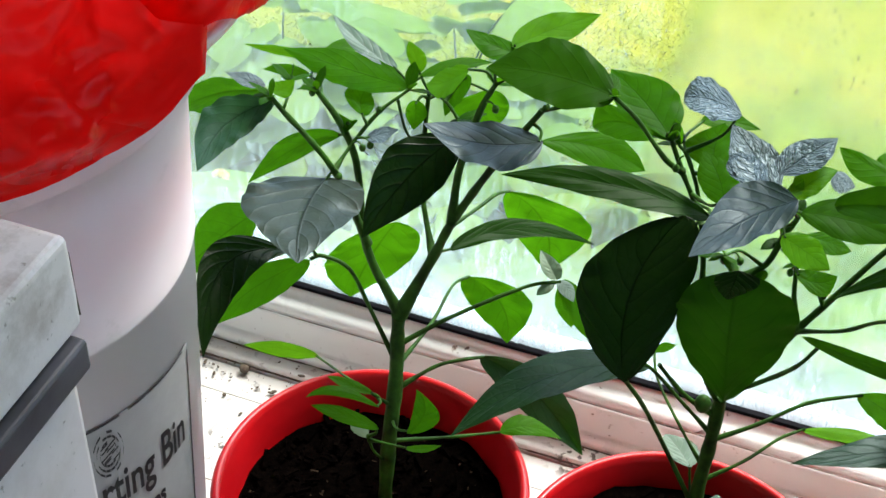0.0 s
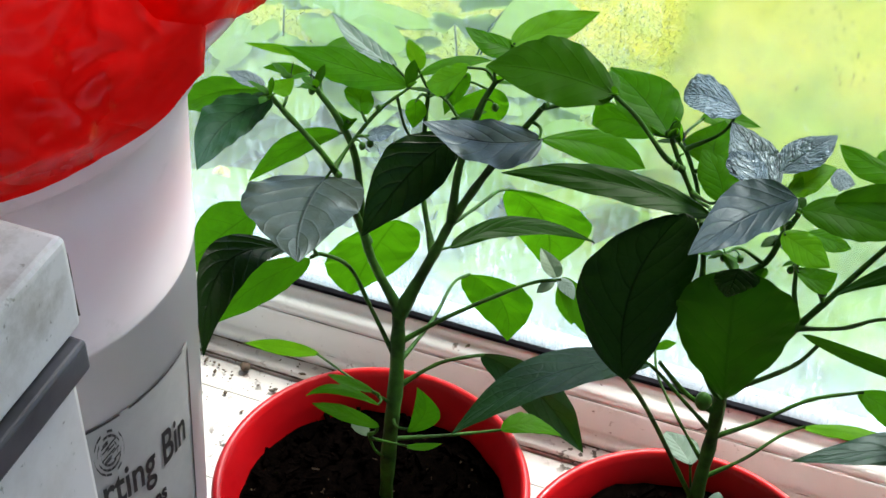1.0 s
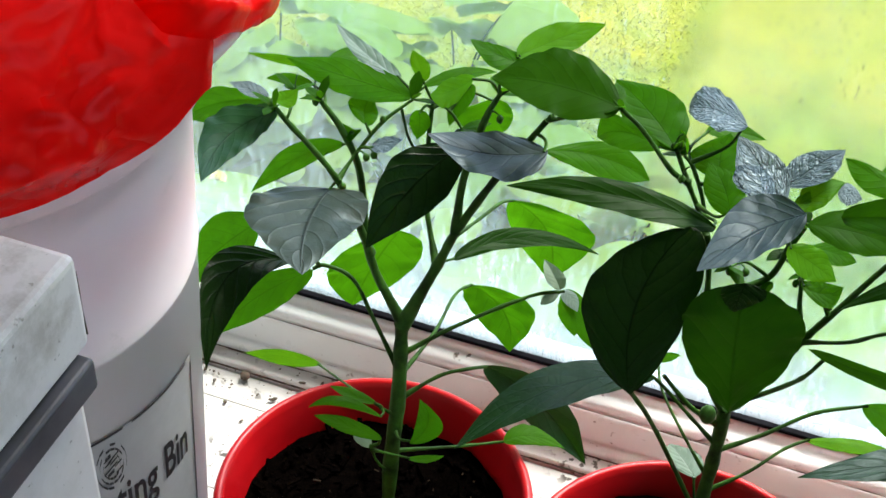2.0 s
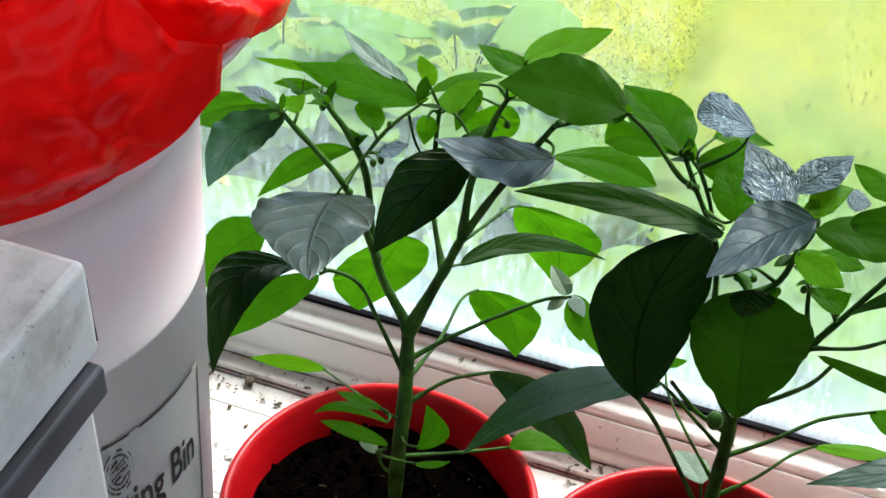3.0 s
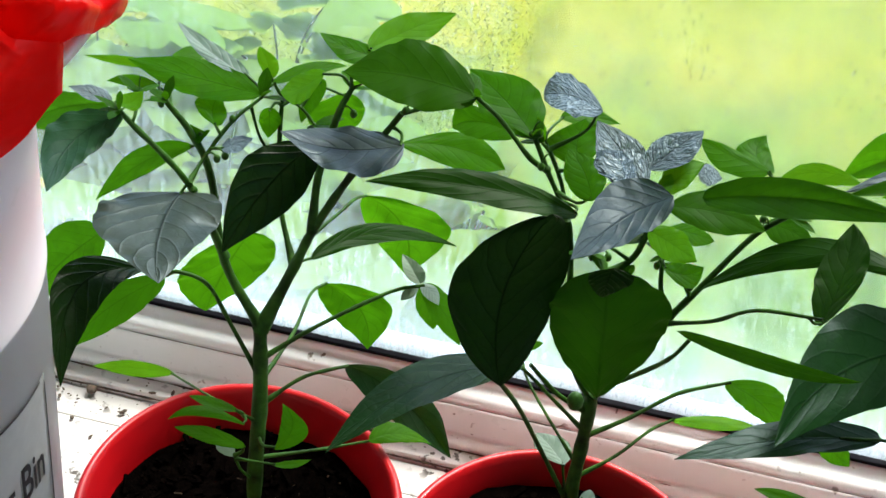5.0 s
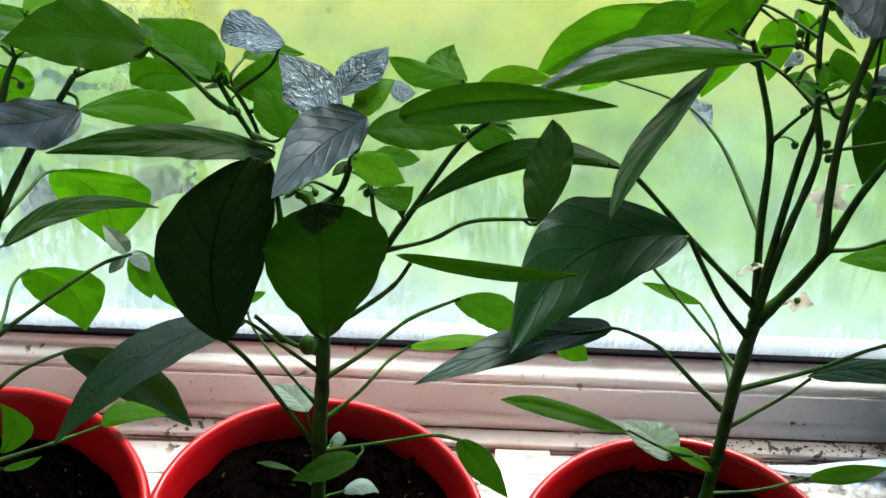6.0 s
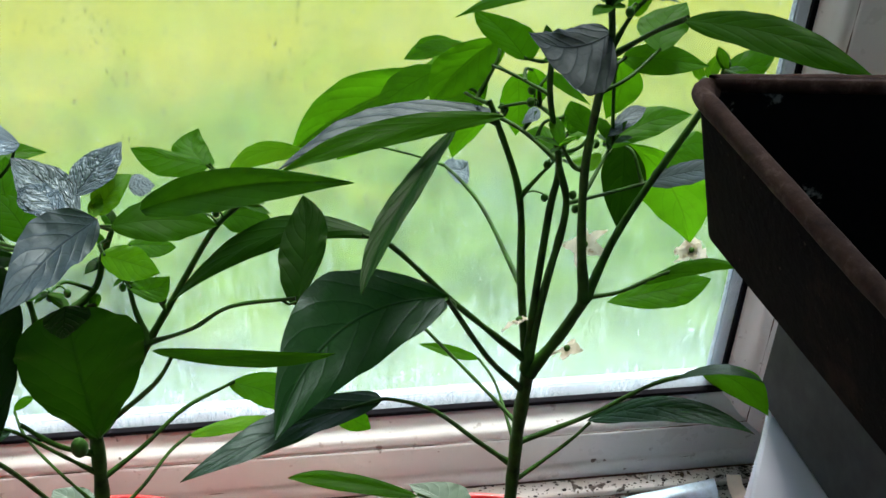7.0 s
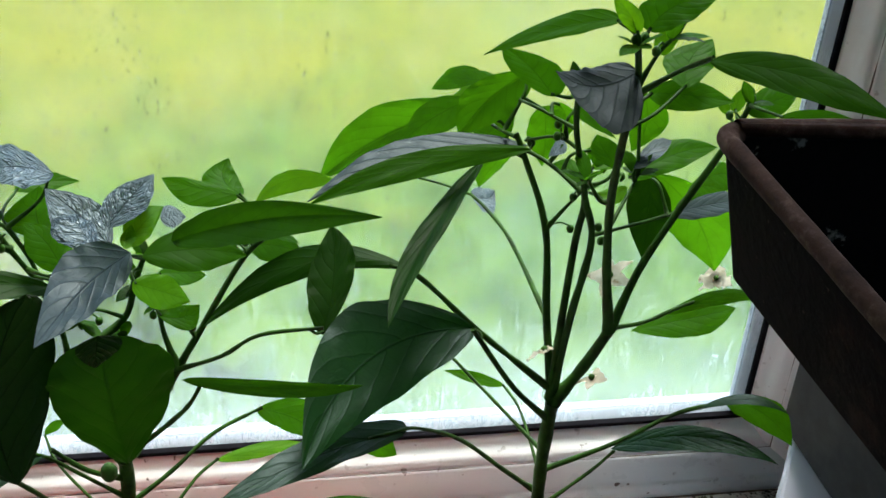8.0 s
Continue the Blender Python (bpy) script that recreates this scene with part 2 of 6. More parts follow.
def bag_material():
    n = Nodes("red_bag_film")
    n.set(Base_Color=n.ramp(n.noise(9, 4), (0.3, (0.9, 0.003, 0.003)), (0.7, (0.96, 0.008, 0.006))), Roughness=n.ramp(n.noise(20, 3), (0.3, 0.2), (0.7, 0.42)), Specular_IOR_Level=0.13)
    big = n.math("ABSOLUTE", n.math("SUBTRACT", n.noise(19, 2, 0.5), 0.5))
    fine = n.math("ABSOLUTE", n.math("SUBTRACT", n.noise(60, 2, 0.5), 0.5))
    n.bump(n.math("ADD", big, n.math("MULTIPLY", fine, 0.12)), 0.4, 0.03)
    tr = n.add("BsdfTranslucent")
    tr.inputs["Color"].default_value = (0.85, 0.006, 0.006, 1)
    m = n.add("MixShader")
    m.inputs[0].default_value = 0.3
    n.link(n.bsdf.outputs[0], m.inputs[1])
    n.link(tr.outputs[0], m.inputs[2])
    n.link(m.outputs[0], n.out.inputs["Surface"])
    return n.mat


def rust_material():
    n = Nodes("rusty_metal")
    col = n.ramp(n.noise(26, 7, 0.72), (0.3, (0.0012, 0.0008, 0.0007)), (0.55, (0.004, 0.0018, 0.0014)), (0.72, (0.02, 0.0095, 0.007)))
    fleck = n.ramp(n.noise(320, 3, 0.6), (0.66, 0.0), (0.74, 0.6))
    n.set(Base_Color=n.mix(fleck, col, (0.06, 0.043, 0.036)), Roughness=0.9, Specular_IOR_Level=0.08)
    n.bump(n.noise(200, 6, 0.65), 0.6, 0.0015)
    return n.mat


def dusty_rim_material():
    n = Nodes("dusty_rust")
    col = n.ramp(n.noise(60, 6, 0.7), (0.3, (0.014, 0.007, 0.005)), (0.55, (0.045, 0.024, 0.018)), (0.78, (0.13, 0.09, 0.075)))
    n.set(Base_Color=col, Roughness=0.9, Specular_IOR_Level=0.2)
    n.bump(n.noise(300, 5, 0.65), 0.5, 0.001)
    return n.mat


# Shade inside the planter put into a near-black colour, with grey flakes.
def shaded_inside_material():
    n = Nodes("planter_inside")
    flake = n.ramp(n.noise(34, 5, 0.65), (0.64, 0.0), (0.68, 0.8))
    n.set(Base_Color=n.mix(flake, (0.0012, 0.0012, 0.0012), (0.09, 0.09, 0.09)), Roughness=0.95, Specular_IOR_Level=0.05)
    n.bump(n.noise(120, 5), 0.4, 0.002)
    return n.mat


def soil_material():
    n = Nodes("potting_soil")
    n.set(Base_Color=n.ramp(n.noise(170, 6, 0.7), (0.35, (0.0008, 0.0006, 0.0006)), (0.66, (0.003, 0.002, 0.0016)), (0.85, (0.02, 0.014, 0.010))), Roughness=1.0, Specular_IOR_Level=0.0)
    n.bump(n.noise(240, 6, 0.7), 0.9, 0.004)
    return n.mat


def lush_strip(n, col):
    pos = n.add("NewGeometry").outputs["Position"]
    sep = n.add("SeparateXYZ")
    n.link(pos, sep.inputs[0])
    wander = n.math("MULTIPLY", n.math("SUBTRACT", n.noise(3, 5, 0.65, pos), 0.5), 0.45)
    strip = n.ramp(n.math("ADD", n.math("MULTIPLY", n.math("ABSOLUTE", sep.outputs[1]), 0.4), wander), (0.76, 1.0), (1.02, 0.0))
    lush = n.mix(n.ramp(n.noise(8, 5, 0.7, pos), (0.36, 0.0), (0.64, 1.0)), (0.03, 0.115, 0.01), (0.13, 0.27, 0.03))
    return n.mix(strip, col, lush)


def lawn_material():
    n = Nodes("lawn")
    patch = n.noise(1.6, 4, 0.6)
    tuft = n.noise(7, 5, 0.7)
    blades = n.noise(75, 4, 0.75)
    col = n.mix(n.ramp(patch, (0.35, 0.0), (0.65, 1.0)), (0.22, 0.28, 0.010), (0.32, 0.315, 0.02))
    col = n.mix(n.ramp(tuft, (0.35, 0.35), (0.62, 0.0)), col, (0.1, 0.15, 0.01))
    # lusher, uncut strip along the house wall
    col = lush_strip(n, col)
    # dark gaps and dry tips between the blades
    col = n.mix(n.ramp(blades, (0.38, 0.4), (0.54, 0.0)), col, (0.1, 0.12, 0.014))
    col = n.mix(n.ramp(blades, (0.56, 0.0), (0.72, 0.5)), col, (0.48, 0.45, 0.1))
    n.set(Base_Color=col, Roughness=0.9, Specular_IOR_Level=0.1)
    n.bump(blades, 0.5, 0.01)
    return n.mat


def glass_material(name, misted):
    """Clear pane with a veil of dirt: faint all over, drips and droplets, thicker low down and where damp sits between the panes."""
    n = Nodes(name)
    pos = n.add("NewGeometry").outputs["Position"]
    sep = n.add("SeparateXYZ")
    n.link(pos, sep.inputs[0])
    m = n.add("Mapping")
    n.link(pos, m.inputs["Vector"])
    m.inputs["Scale"].default_value = (1.0, 1.0, 0.17)
    drips = n.ramp(n.noise(210, 8, 0.8, m.outputs[0]), (0.46, 0.0), (0.72, 1.0))
    grain = n.ramp(n.noise(420, 4, 0.7, pos), (0.4, 0.25), (0.62, 1.0))
    drips = n.math("MULTIPLY", n.math("MULTIPLY", drips, grain), n.ramp(n.noise(24, 4, 0.6, pos), (0.38, 0.3), (0.62, 1.2)))
    low = n.add("MapRange")
    n.link(sep.outputs[2], low.inputs[0])
    for i, v in enumerate((0.07, 0.34, 1.0, 0.0)):
        low.inputs[i + 1].default_value = v
    drip = n.add("Mapping")
    n.link(pos, drip.inputs["Vector"])
    drip.inputs["Scale"].default_value = (1.0, 1.0, 0.45)
    drops = n.ramp(n.noise(290, 3, 0.55, drip.outputs[0]), (0.66, 0.0), (0.71, 1.0))
    cloud = n.noise(7, 5, 0.65, pos)
    damp = n.add("MapRange")
    n.link(n.math("ADD", sep.outputs[0], n.math("MULTIPLY", cloud, 0.12)), damp.inputs[0])
    for i, v in enumerate((0.175, 0.205, 0.0, 1.0)):
        damp.inputs[i + 1].default_value = v
    veil = n.math("ADD", n.math("MULTIPLY", low.outputs[0], n.math("ADD", 0.02, n.math("MULTIPLY", drips, 0.55))), n.math("MULTIPLY", damp.outputs[0], 0.012))
    foot = n.add("MapRange")
    n.link(n.math("ADD", sep.outputs[2], n.math("MULTIPLY", drips, -0.03)), foot.inputs[0])
    for i, v in enumerate((0.08, 0.19, 1.0, 0.0)):
        foot.inputs[i + 1].default_value = v
    veil = n.math("ADD", veil, n.math("MULTIPLY", foot.outputs[0], n.math("ADD", 0.05, n.math("MULTIPLY", cloud, 0.2))))
    veil = n.math("ADD", veil, n.math("MULTIPLY", drops, 0.16))
    veil = n.math("ADD", veil, n.math("MULTIPLY", n.ramp(cloud, (0.45, 0.0), (0.75, 1.0)), 0.03))
    veil = n.math("ADD", veil, n.math("ADD", 0.012 if misted else 0.02, n.math("MULTIPLY", drips, 0.05 if misted else 0.2)))
    run = n.add("Mapping")
    n.link(pos, run.inputs["Vector"])
    run.inputs["Scale"].default_value = (1.0, 1.0, 0.3)
    grime = n.math("MULTIPLY", n.ramp(n.noise(430, 2, 0.5, run.outputs[0]), (0.66, 0.0), (0.74, 0.4)), n.ramp(n.noise(9, 3, 0.6, pos), (0.42, 0.0), (0.6, 1.0)))
    clear = n.add("BsdfTransparent")
    if misted:
        # damp between the panes blurs what lies behind
        sharp, blurred = clear, n.add("BsdfRefraction")
        blurred.inputs["IOR"].default_value = 1.45
        blurred.inputs["Roughness"].default_value = 0.085
        clear = n.add("MixShader")
        n.link(damp.outputs[0], clear.inputs[0])
        n.link(sharp.outputs[0], clear.inputs[1])
        n.link(blurred.outputs[0], clear.inputs[2])
    dirt = n.add("BsdfTranslucent")
    dirt.inputs["Color"].default_value = (0.7, 0.86, 0.93, 1) if misted else (0.7, 0.9, 0.96, 1)
    a = n.add("MixShader")
    n.link(veil, a.inputs[0])
    n.link(clear.outputs[0], a.inputs[1])
    n.link(dirt.outputs[0], a.inputs[2])
    shine = n.add("BsdfGlossy")
    shine.inputs["Roughness"].default_value = 0.02
    fres = n.add("Fresnel")
    fres.inputs["IOR"].default_value = 1.3
    b = n.add("MixShader")
    n.link(fres.outputs[0], b.inputs[0])
    soot = n.add("BsdfDiffuse")
    soot.inputs["Color"].default_value = (0.05, 0.05, 0.03, 1)
    c = n.add("MixShader")
    n.link(grime, c.inputs[0])
    n.link(a.outputs[0], c.inputs[1])
    n.link(soot.outputs[0], c.inputs[2])
    n.link(c.outputs[0], b.inputs[1])
    n.link(shine.outputs[0], b.inputs[2])
    n.link(b.outputs[0], n.out.inputs["Surface"])
    return n.mat


RIM, BIN, BAG, RUST, SHADED_INSIDE, SOIL, LAWN, GLASS = dusty_rim_material(), bin_material(), bag_material(), rust_material(), shaded_inside_material(), soil_material(), lawn_material(), glass_material("dirty_glass", False)
MISTED = glass_material("misted_glass", True)
def grass_material():
    n = Nodes("grass_blades")
    island = n.add("NewGeometry").outputs["Random Per Island"]
    col = n.ramp(island, (0.0, (0.25, 0.27, 0.03)), (0.4, (0.33, 0.35, 0.045)), (0.8, (0.44, 0.45, 0.09)), (1.0, (0.6, 0.58, 0.2)))
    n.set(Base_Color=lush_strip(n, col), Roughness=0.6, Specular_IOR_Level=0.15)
    return n.mat


def petal_material():
    """Papery withered petal that lets light through."""
    n = Nodes("withered_petal")
    col = n.ramp(n.noise(160, 4, 0.6), (0.3, (0.7, 0.66, 0.52)), (0.56, (0.8, 0.77, 0.64)), (0.7, (0.34, 0.24, 0.12)))
    n.set(Base_Color=col, Roughness=0.8)
    tr = n.add("BsdfTranslucent")
    n.link(col, tr.inputs["Color"])
    m = n.add("MixShader")
    m.inputs[0].default_value = 0.5
    n.link(n.bsdf.outputs[0], m.inputs[1])
    n.link(tr.outputs[0], m.inputs[2])
    n.link(m.outputs[0], n.out.inputs["Surface"])
    return n.mat


GRASS, PETAL = grass_material(), petal_material()
BROAD = leaf_material("garden_leaf", (0.13, 0.27, 0.05), (0.34, 0.6, 0.1), 0.7, 0.03, 0.5, 0.1, 0.5)

PAPER = plain("cream_paper", (0.75, 0.68, 0.55), 0.7, 0.1, 60, 0.2)
PINK = plain("pink_print", (0.8, 0.3, 0.3), 0.6, 0.1, 60, 0.1)
FILM = plain("grey_plastic_film", (0.38, 0.4, 0.39), 0.25, 0.8, 70, 0.8)
MOULD = plain("black_mould", (0.012, 0.013, 0.012), 0.9, 0.7, 120, 0.5)
POLLEN = plain("pale_yellow_petals", (0.75, 0.68, 0.25), 0.7, 0.2, 90, 0.2)
FIBRE = plain("bark_fibre", (0.024, 0.016, 0.010), 0.9, 0.6, 200, 0.2, 0.0, 0.1)
TISSUE = plain("pale_blue_bag", (0.42, 0.58, 0.72), 0.4, 0.4, 55, 0.4)
DEBRIS = plain("dead_leaf_litter", (0.09, 0.07, 0.05), 0.85, 0.6, 150, 0.4)


# ---- mesh helpers ----
def finish(name, bm, material, parent=None, label="", smooth=True):
    me = bpy.data.meshes.new(name)
    bm.normal_update()
    bm.to_mesh(me)
    bm.free()
    if smooth:
        for p in me.polygons:
            p.use_smooth = True
    for m in material if isinstance(material, (list, tuple)) else (material,):
        me.materials.append(m)
    ob = new(name, me)
    if parent:
        ob.parent = parent
    if label:
        tagged(ob, label)
    return ob


def part(name, bm, material, parent, label="", smooth=True):
    return finish(name, bm, material, parent, label, smooth)


def thing(name, label, category, group="", at=(0, 0, 0)):
    ob = new(name)
    ob.location = at
    ob.empty_display_size = 0.05
    return tagged(ob, label, category, group)


def structure(ob, label=""):
    return tagged(ob, label, kind="structure")


def block(lo, hi, bevel=0.0, segments=2):
    bm = bmesh.new()
    bmesh.ops.create_cube(bm, size=1)
    for v in bm.verts:
        v.co = [(a + b) / 2 + c * (b - a) for a, b, c in zip(lo, hi, v.co)]
    if bevel:
        bmesh.ops.bevel(bm, geom=bm.edges[:], offset=bevel, segments=segments, profile=0.5, affect="EDGES")
    return bm


def lathe(profile, segments=64, centre=(0, 0), close=False):
    """Profile of (radius, z) turned round the vertical through centre."""
    bm = bmesh.new()
    rings = []
    for r, z in profile:
        rings.append([bm.verts.new((centre[0] + r * math.cos(2 * math.pi * k / segments), centre[1] + r * math.sin(2 * math.pi * k / segments), z)) for k in range(segments)])
    for a, b in zip(rings, rings[1:] + (rings[:1] if close else [])):
        for k in range(segments):
            bm.faces.new((a[k], a[(k + 1) % segments], b[(k + 1) % segments], b[k]))
    return bm


def extruded(outline, lo, hi, axis="x"):
    """A closed outline of (depth, height) pairs swept along x, or along z with depth, then x."""
    bm = bmesh.new()
    ends = []
    for v in (lo, hi):
        ends.append([bm.verts.new((v, a, b) if axis == "x" else (b, a, v)) for a, b in outline])
    n = len(outline)
    for k in range(n):
        bm.faces.new((ends[0][k], ends[0][(k + 1) % n], ends[1][(k + 1) % n], ends[1][k]))
    bm.faces.new(ends[0])
    bm.faces.new(ends[1][::-1])
    bmesh.ops.recalc_face_normals(bm, faces=bm.faces[:])
    return bm


def curve_points(points, steps):
    """Catmull-Rom through the points."""
    p = [Vector(q) for q in points]
    if len(p) == 2:
        return [p[0].lerp(p[1], k / steps) for k in range(steps + 1)]
    p = [p[0] * 2 - p[1]] + p + [p[-1] * 2 - p[-2]]
    out = []
    for a, b, c, d in zip(p, p[1:], p[2:], p[3:]):
        for k in range(steps):
            u = k / steps
            out.append(0.5 * (2 * b + (c - a) * u + (2 * a - 5 * b + 4 * c - d) * u * u + (3 * b - a - 3 * c + d) * u ** 3))
    return out + [p[-2]]


def tube(bm, pts, r0, r1, sides=8, knots=0.0, flare=0.0):
    rings = []
    for i, q in enumerate(pts):
        way = (pts[min(i + 1, len(pts) - 1)] - pts[max(i - 1, 0)]).normalized()
        u = way.orthogonal().normalized()
        v = way.cross(u)
        r = (r0 + (r1 - r0) * i / max(1, len(pts) - 1)) * (1 + flare * max(0, 1 - i / 3))
        r *= 1 + knots * noise.noise(q * 90)
        rings.append([bm.verts.new(q + (u * math.cos(2 * math.pi * k / sides) + v * math.sin(2 * math.pi * k / sides)) * r) for k in range(sides)])
    # keep the rings from twisting
    for i in range(1, len(rings)):
        best = min(range(sides), key=lambda s: (rings[i][s].co - rings[i - 1][0].co).length)
        rings[i] = rings[i][best:] + rings[i][:best]
        if (rings[i][1].co - rings[i - 1][1].co).length > (rings[i][-1].co - rings[i - 1][1].co).length:
            rings[i] = [rings[i][0]] + rings[i][:0:-1]
    for a, b in zip(rings, rings[1:]):
        for k in range(sides):
            bm.faces.new((a[k], a[(k + 1) % sides], b[(k + 1) % sides], b[k]))
    bm.faces.new(rings[0])
    bm.faces.new(rings[-1][::-1])
    return bm


def seam(lo, hi, radius, seed):
    """Uneven line along a joint."""
    a, b = Vector(lo), Vector(hi)
    n = int((b - a).length / 0.004)
    bm = bmesh.new()
    rings = []
    side = (b - a).normalized().orthogonal().normalized()
    other = (b - a).normalized().cross(side)
    for i in range(n + 1):
        c = a.lerp(b, i / n)
        r = radius * max(0.25, 1 + 1.6 * noise.noise(c * 30 + Vector((seed, 0, 0))) + 0.9 * noise.noise(c * 140))
        rings.append([bm.verts.new(c + (side * x + other * y) * r) for x, y in ((1, 0), (0, 1), (-1, 0), (0, -1))])
    for p, q in zip(rings, rings[1:]):
        for k in range(4):
            bm.faces.new((p[k], p[(k + 1) % 4], q[(k + 1) % 4], q[k]))
    return bm
# ---- ground and garden ----
bm = bmesh.new()
bmesh.ops.create_grid(bm, x_segments=60, y_segments=60, size=150)
for v in bm.verts:
    v.co.z = -1.0
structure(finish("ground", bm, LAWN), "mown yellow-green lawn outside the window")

rng = np.random.default_rng(5)
count = 130000
foot = np.stack([rng.uniform(-2.1, 2.1, count), rng.uniform(1.0, 4.0, count), np.full(count, -1.0)], 1)
turn, tall, half = rng.uniform(0, 6.28, count), rng.uniform(0.005, 0.014, count), rng.uniform(0.0009, 0.0019, count)
wide = np.stack([np.cos(turn), np.sin(turn), 0 * turn], 1) * half[:, None]
lean = np.stack([rng.normal(0, 1.0, count), rng.normal(0, 1.0, count), np.ones(count)], 1) * tall[:, None]
me = bpy.data.meshes.new("grass")
me.from_pydata(np.stack([foot - wide, foot + wide, foot + lean], 1).reshape(-1, 3).tolist(), [], np.arange(3 * count).reshape(-1, 3).tolist())
me.materials.append(GRASS)
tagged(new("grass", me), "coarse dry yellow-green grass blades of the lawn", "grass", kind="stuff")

# ---- the room ----
X0, X1 = -1.15, 1.05
structure(finish("floor", block((-2.3, -3.0, -1.0), (1.8, 0.30, -0.9)), FLOOR, smooth=False), "brown boarded room floor")
structure(finish("ceiling", block((-2.3, -3.0, 1.65), (1.8, 0.40, 1.75)), CEILING, smooth=False), "plain painted ceiling")
structure(finish("wall_south", block((-2.3, -3.1, -0.9), (1.8, -3.0, 1.65)), PLASTER, smooth=False), "plain painted wall")
structure(finish("wall_west", block((-2.4, -3.0, -0.9), (-2.3, 0.40, 1.65)), PLASTER, smooth=False), "plain painted wall")
# unseen wall; its opening is added to let fill light into the room
east = structure(new("wall_east"), "plain painted wall, unseen, with an opening added for fill light")
part("wall_side", block((1.7, -3.0, -0.9), (1.8, -2.8, 1.65)), PLASTER, east, smooth=False)
part("wall_side", block((1.7, -0.25, -0.9), (1.8, 0.40, 1.65)), PLASTER, east, smooth=False)
part("wall_below", block((1.7, -2.8, -0.9), (1.8, -0.25, 0.25)), PLASTER, east, smooth=False)
part("wall_above", block((1.7, -2.8, 1.60), (1.8, -0.25, 1.65)), PLASTER, east, smooth=False)
wall = structure(new("wall_north"), "painted wall round the window")
part("wall_below", block((-2.3, 0.0, -0.9), (1.7, 0.40, -0.045)), PLASTER, wall, smooth=False)
part("wall_above", block((-2.3, 0.0, 1.5), (1.7, 0.40, 1.65)), PLASTER, wall, smooth=False)
part("wall_side", block((-2.3, 0.0, -0.045), (X0 - 0.003, 0.40, 1.5)), PLASTER, wall, smooth=False)
part("wall_side", block((X1 + 0.003, 0.0, -0.045), (1.7, 0.40, 1.5)), PLASTER, wall, smooth=False)

# deep sill of painted boards, the hind strip a little proud
sill = structure(new("sill"), "deep white-painted wooden windowsill, stained and flecked with soil")
edges = (-0.26, -0.172, -0.084, 0.004, 0.092, 0.186, 0.2205)
for k, (a, b) in enumerate(zip(edges, edges[1:])):
    part("board", block((X0, a + 0.0006, -0.04), (0.648 if b < 0.093 else X1, b - 0.0006, -0.002 * ((k * 7) % 3) * 0.5), 0.0012), SILL, sill, smooth=False)
part("back_strip", block((X0, 0.2212, -0.04), (X1, 0.2395, 0.007), 0.002), SILL, sill, "raised strip speckled with black mould", smooth=False)
part("bracket", block((X0, -0.2, -0.09), (0.64, -0.01, -0.041)), PLASTER, sill, smooth=False)

# ---- window ----
GY, GZ, GX = 0.2615, 0.0748, 0.7037
window = structure(new("window_1"), "large white plastic window with black gasket and dirty glass")
bead = [(0.012, -0.004), (0.0025, -0.002), (-0.001, -0.005), (-0.002, -0.0085), (-0.0065, -0.011), (-0.0105, -0.0125), (-0.0135, -0.0155), (-0.0145, -0.019), (-0.0145, -0.0215)]
face = [(-0.0165, -0.0225), (-0.0175, -0.0245), (-0.0185, -0.0520), (-0.0205, -0.0535), (-0.0240, -0.0550), (-0.0245, -0.0665), (-0.0215, -0.0680)]
back = [(0.046, -0.0680), (0.046, -0.045), (0.012, -0.030)]
rail = [(GY + a, GZ + b) for a, b in bead + face + back]
part("bottom_rail", extruded(rail, X0, X1, "x"), UPVC, window, "moulded white plastic bottom rail")
jamb = [(GY + a, GX - b) for a, b in bead + face + back]
part("side_rail", extruded(jamb, 0.014, 1.5, "z"), UPVC, window, "moulded white plastic side rail")
jamb_l = [(GY + a, X0 + 0.06 + b) for a, b in bead + face + back]
part("side_rail", extruded(jamb_l, 0.014, 1.5, "z"), UPVC, window)
part("cover_strip", block((GX + 0.0683, GY - 0.022, 0.014), (X1, GY + 0.04, 1.5), 0.001), UPVC, window, "plain white cover strip", smooth=False)
top_rail = [(GY + a, 1.44 - b) for a, b in bead + face + back]
part("top_rail", extruded(top_rail, X0, X1, "x"), UPVC, window)
part("gasket", block((X0 + 0.06, GY - 0.0005, GZ - 0.0015), (GX + 0.003, GY + 0.006, GZ + 0.0025), 0.0008), GASKET, window, "black rubber gasket", smooth=False)
part("gasket", block((GX - 0.0018, GY + 0.0012, GZ + 0.0035), (GX + 0.0024, GY + 0.006, 1.44), 0.0006), GASKET, window, "black rubber gasket", smooth=False)
# damp settled away from the bin; unseen upper glass left clear for more light
MIST_X, MIST_Z = 0.112, 0.53
for lo, hi, material, label in (((X0 + 0.06, GZ - 0.001), (MIST_X, MIST_Z), GLASS, "rain-streaked clear glass"), ((MIST_X, GZ - 0.001), (GX + 0.002, MIST_Z), MISTED, "glass misted by damp between the panes"), ((X0 + 0.06, MIST_Z), (GX + 0.002, 1.439), GLASS, "clear upper glass")):
    bm = block((lo[0], GY + 0.0045, lo[1]), (hi[0], GY + 0.0075, hi[1]))
    bmesh.ops.delete(bm, geom=[f for f in bm.faces if abs(f.normal.y) < 0.5], context="FACES_ONLY")
    pane = part("pane", bm, material, window, label, smooth=False)
    pane.visible_shadow = False
part("spacer_bar", block((X0 + 0.06, GY + 0.011, GZ - 0.029), (GX + 0.003, GY + 0.021, GZ + 0.009), 0.0008), SPACERWHITE, window, "pale spacer bar between the panes", smooth=False)
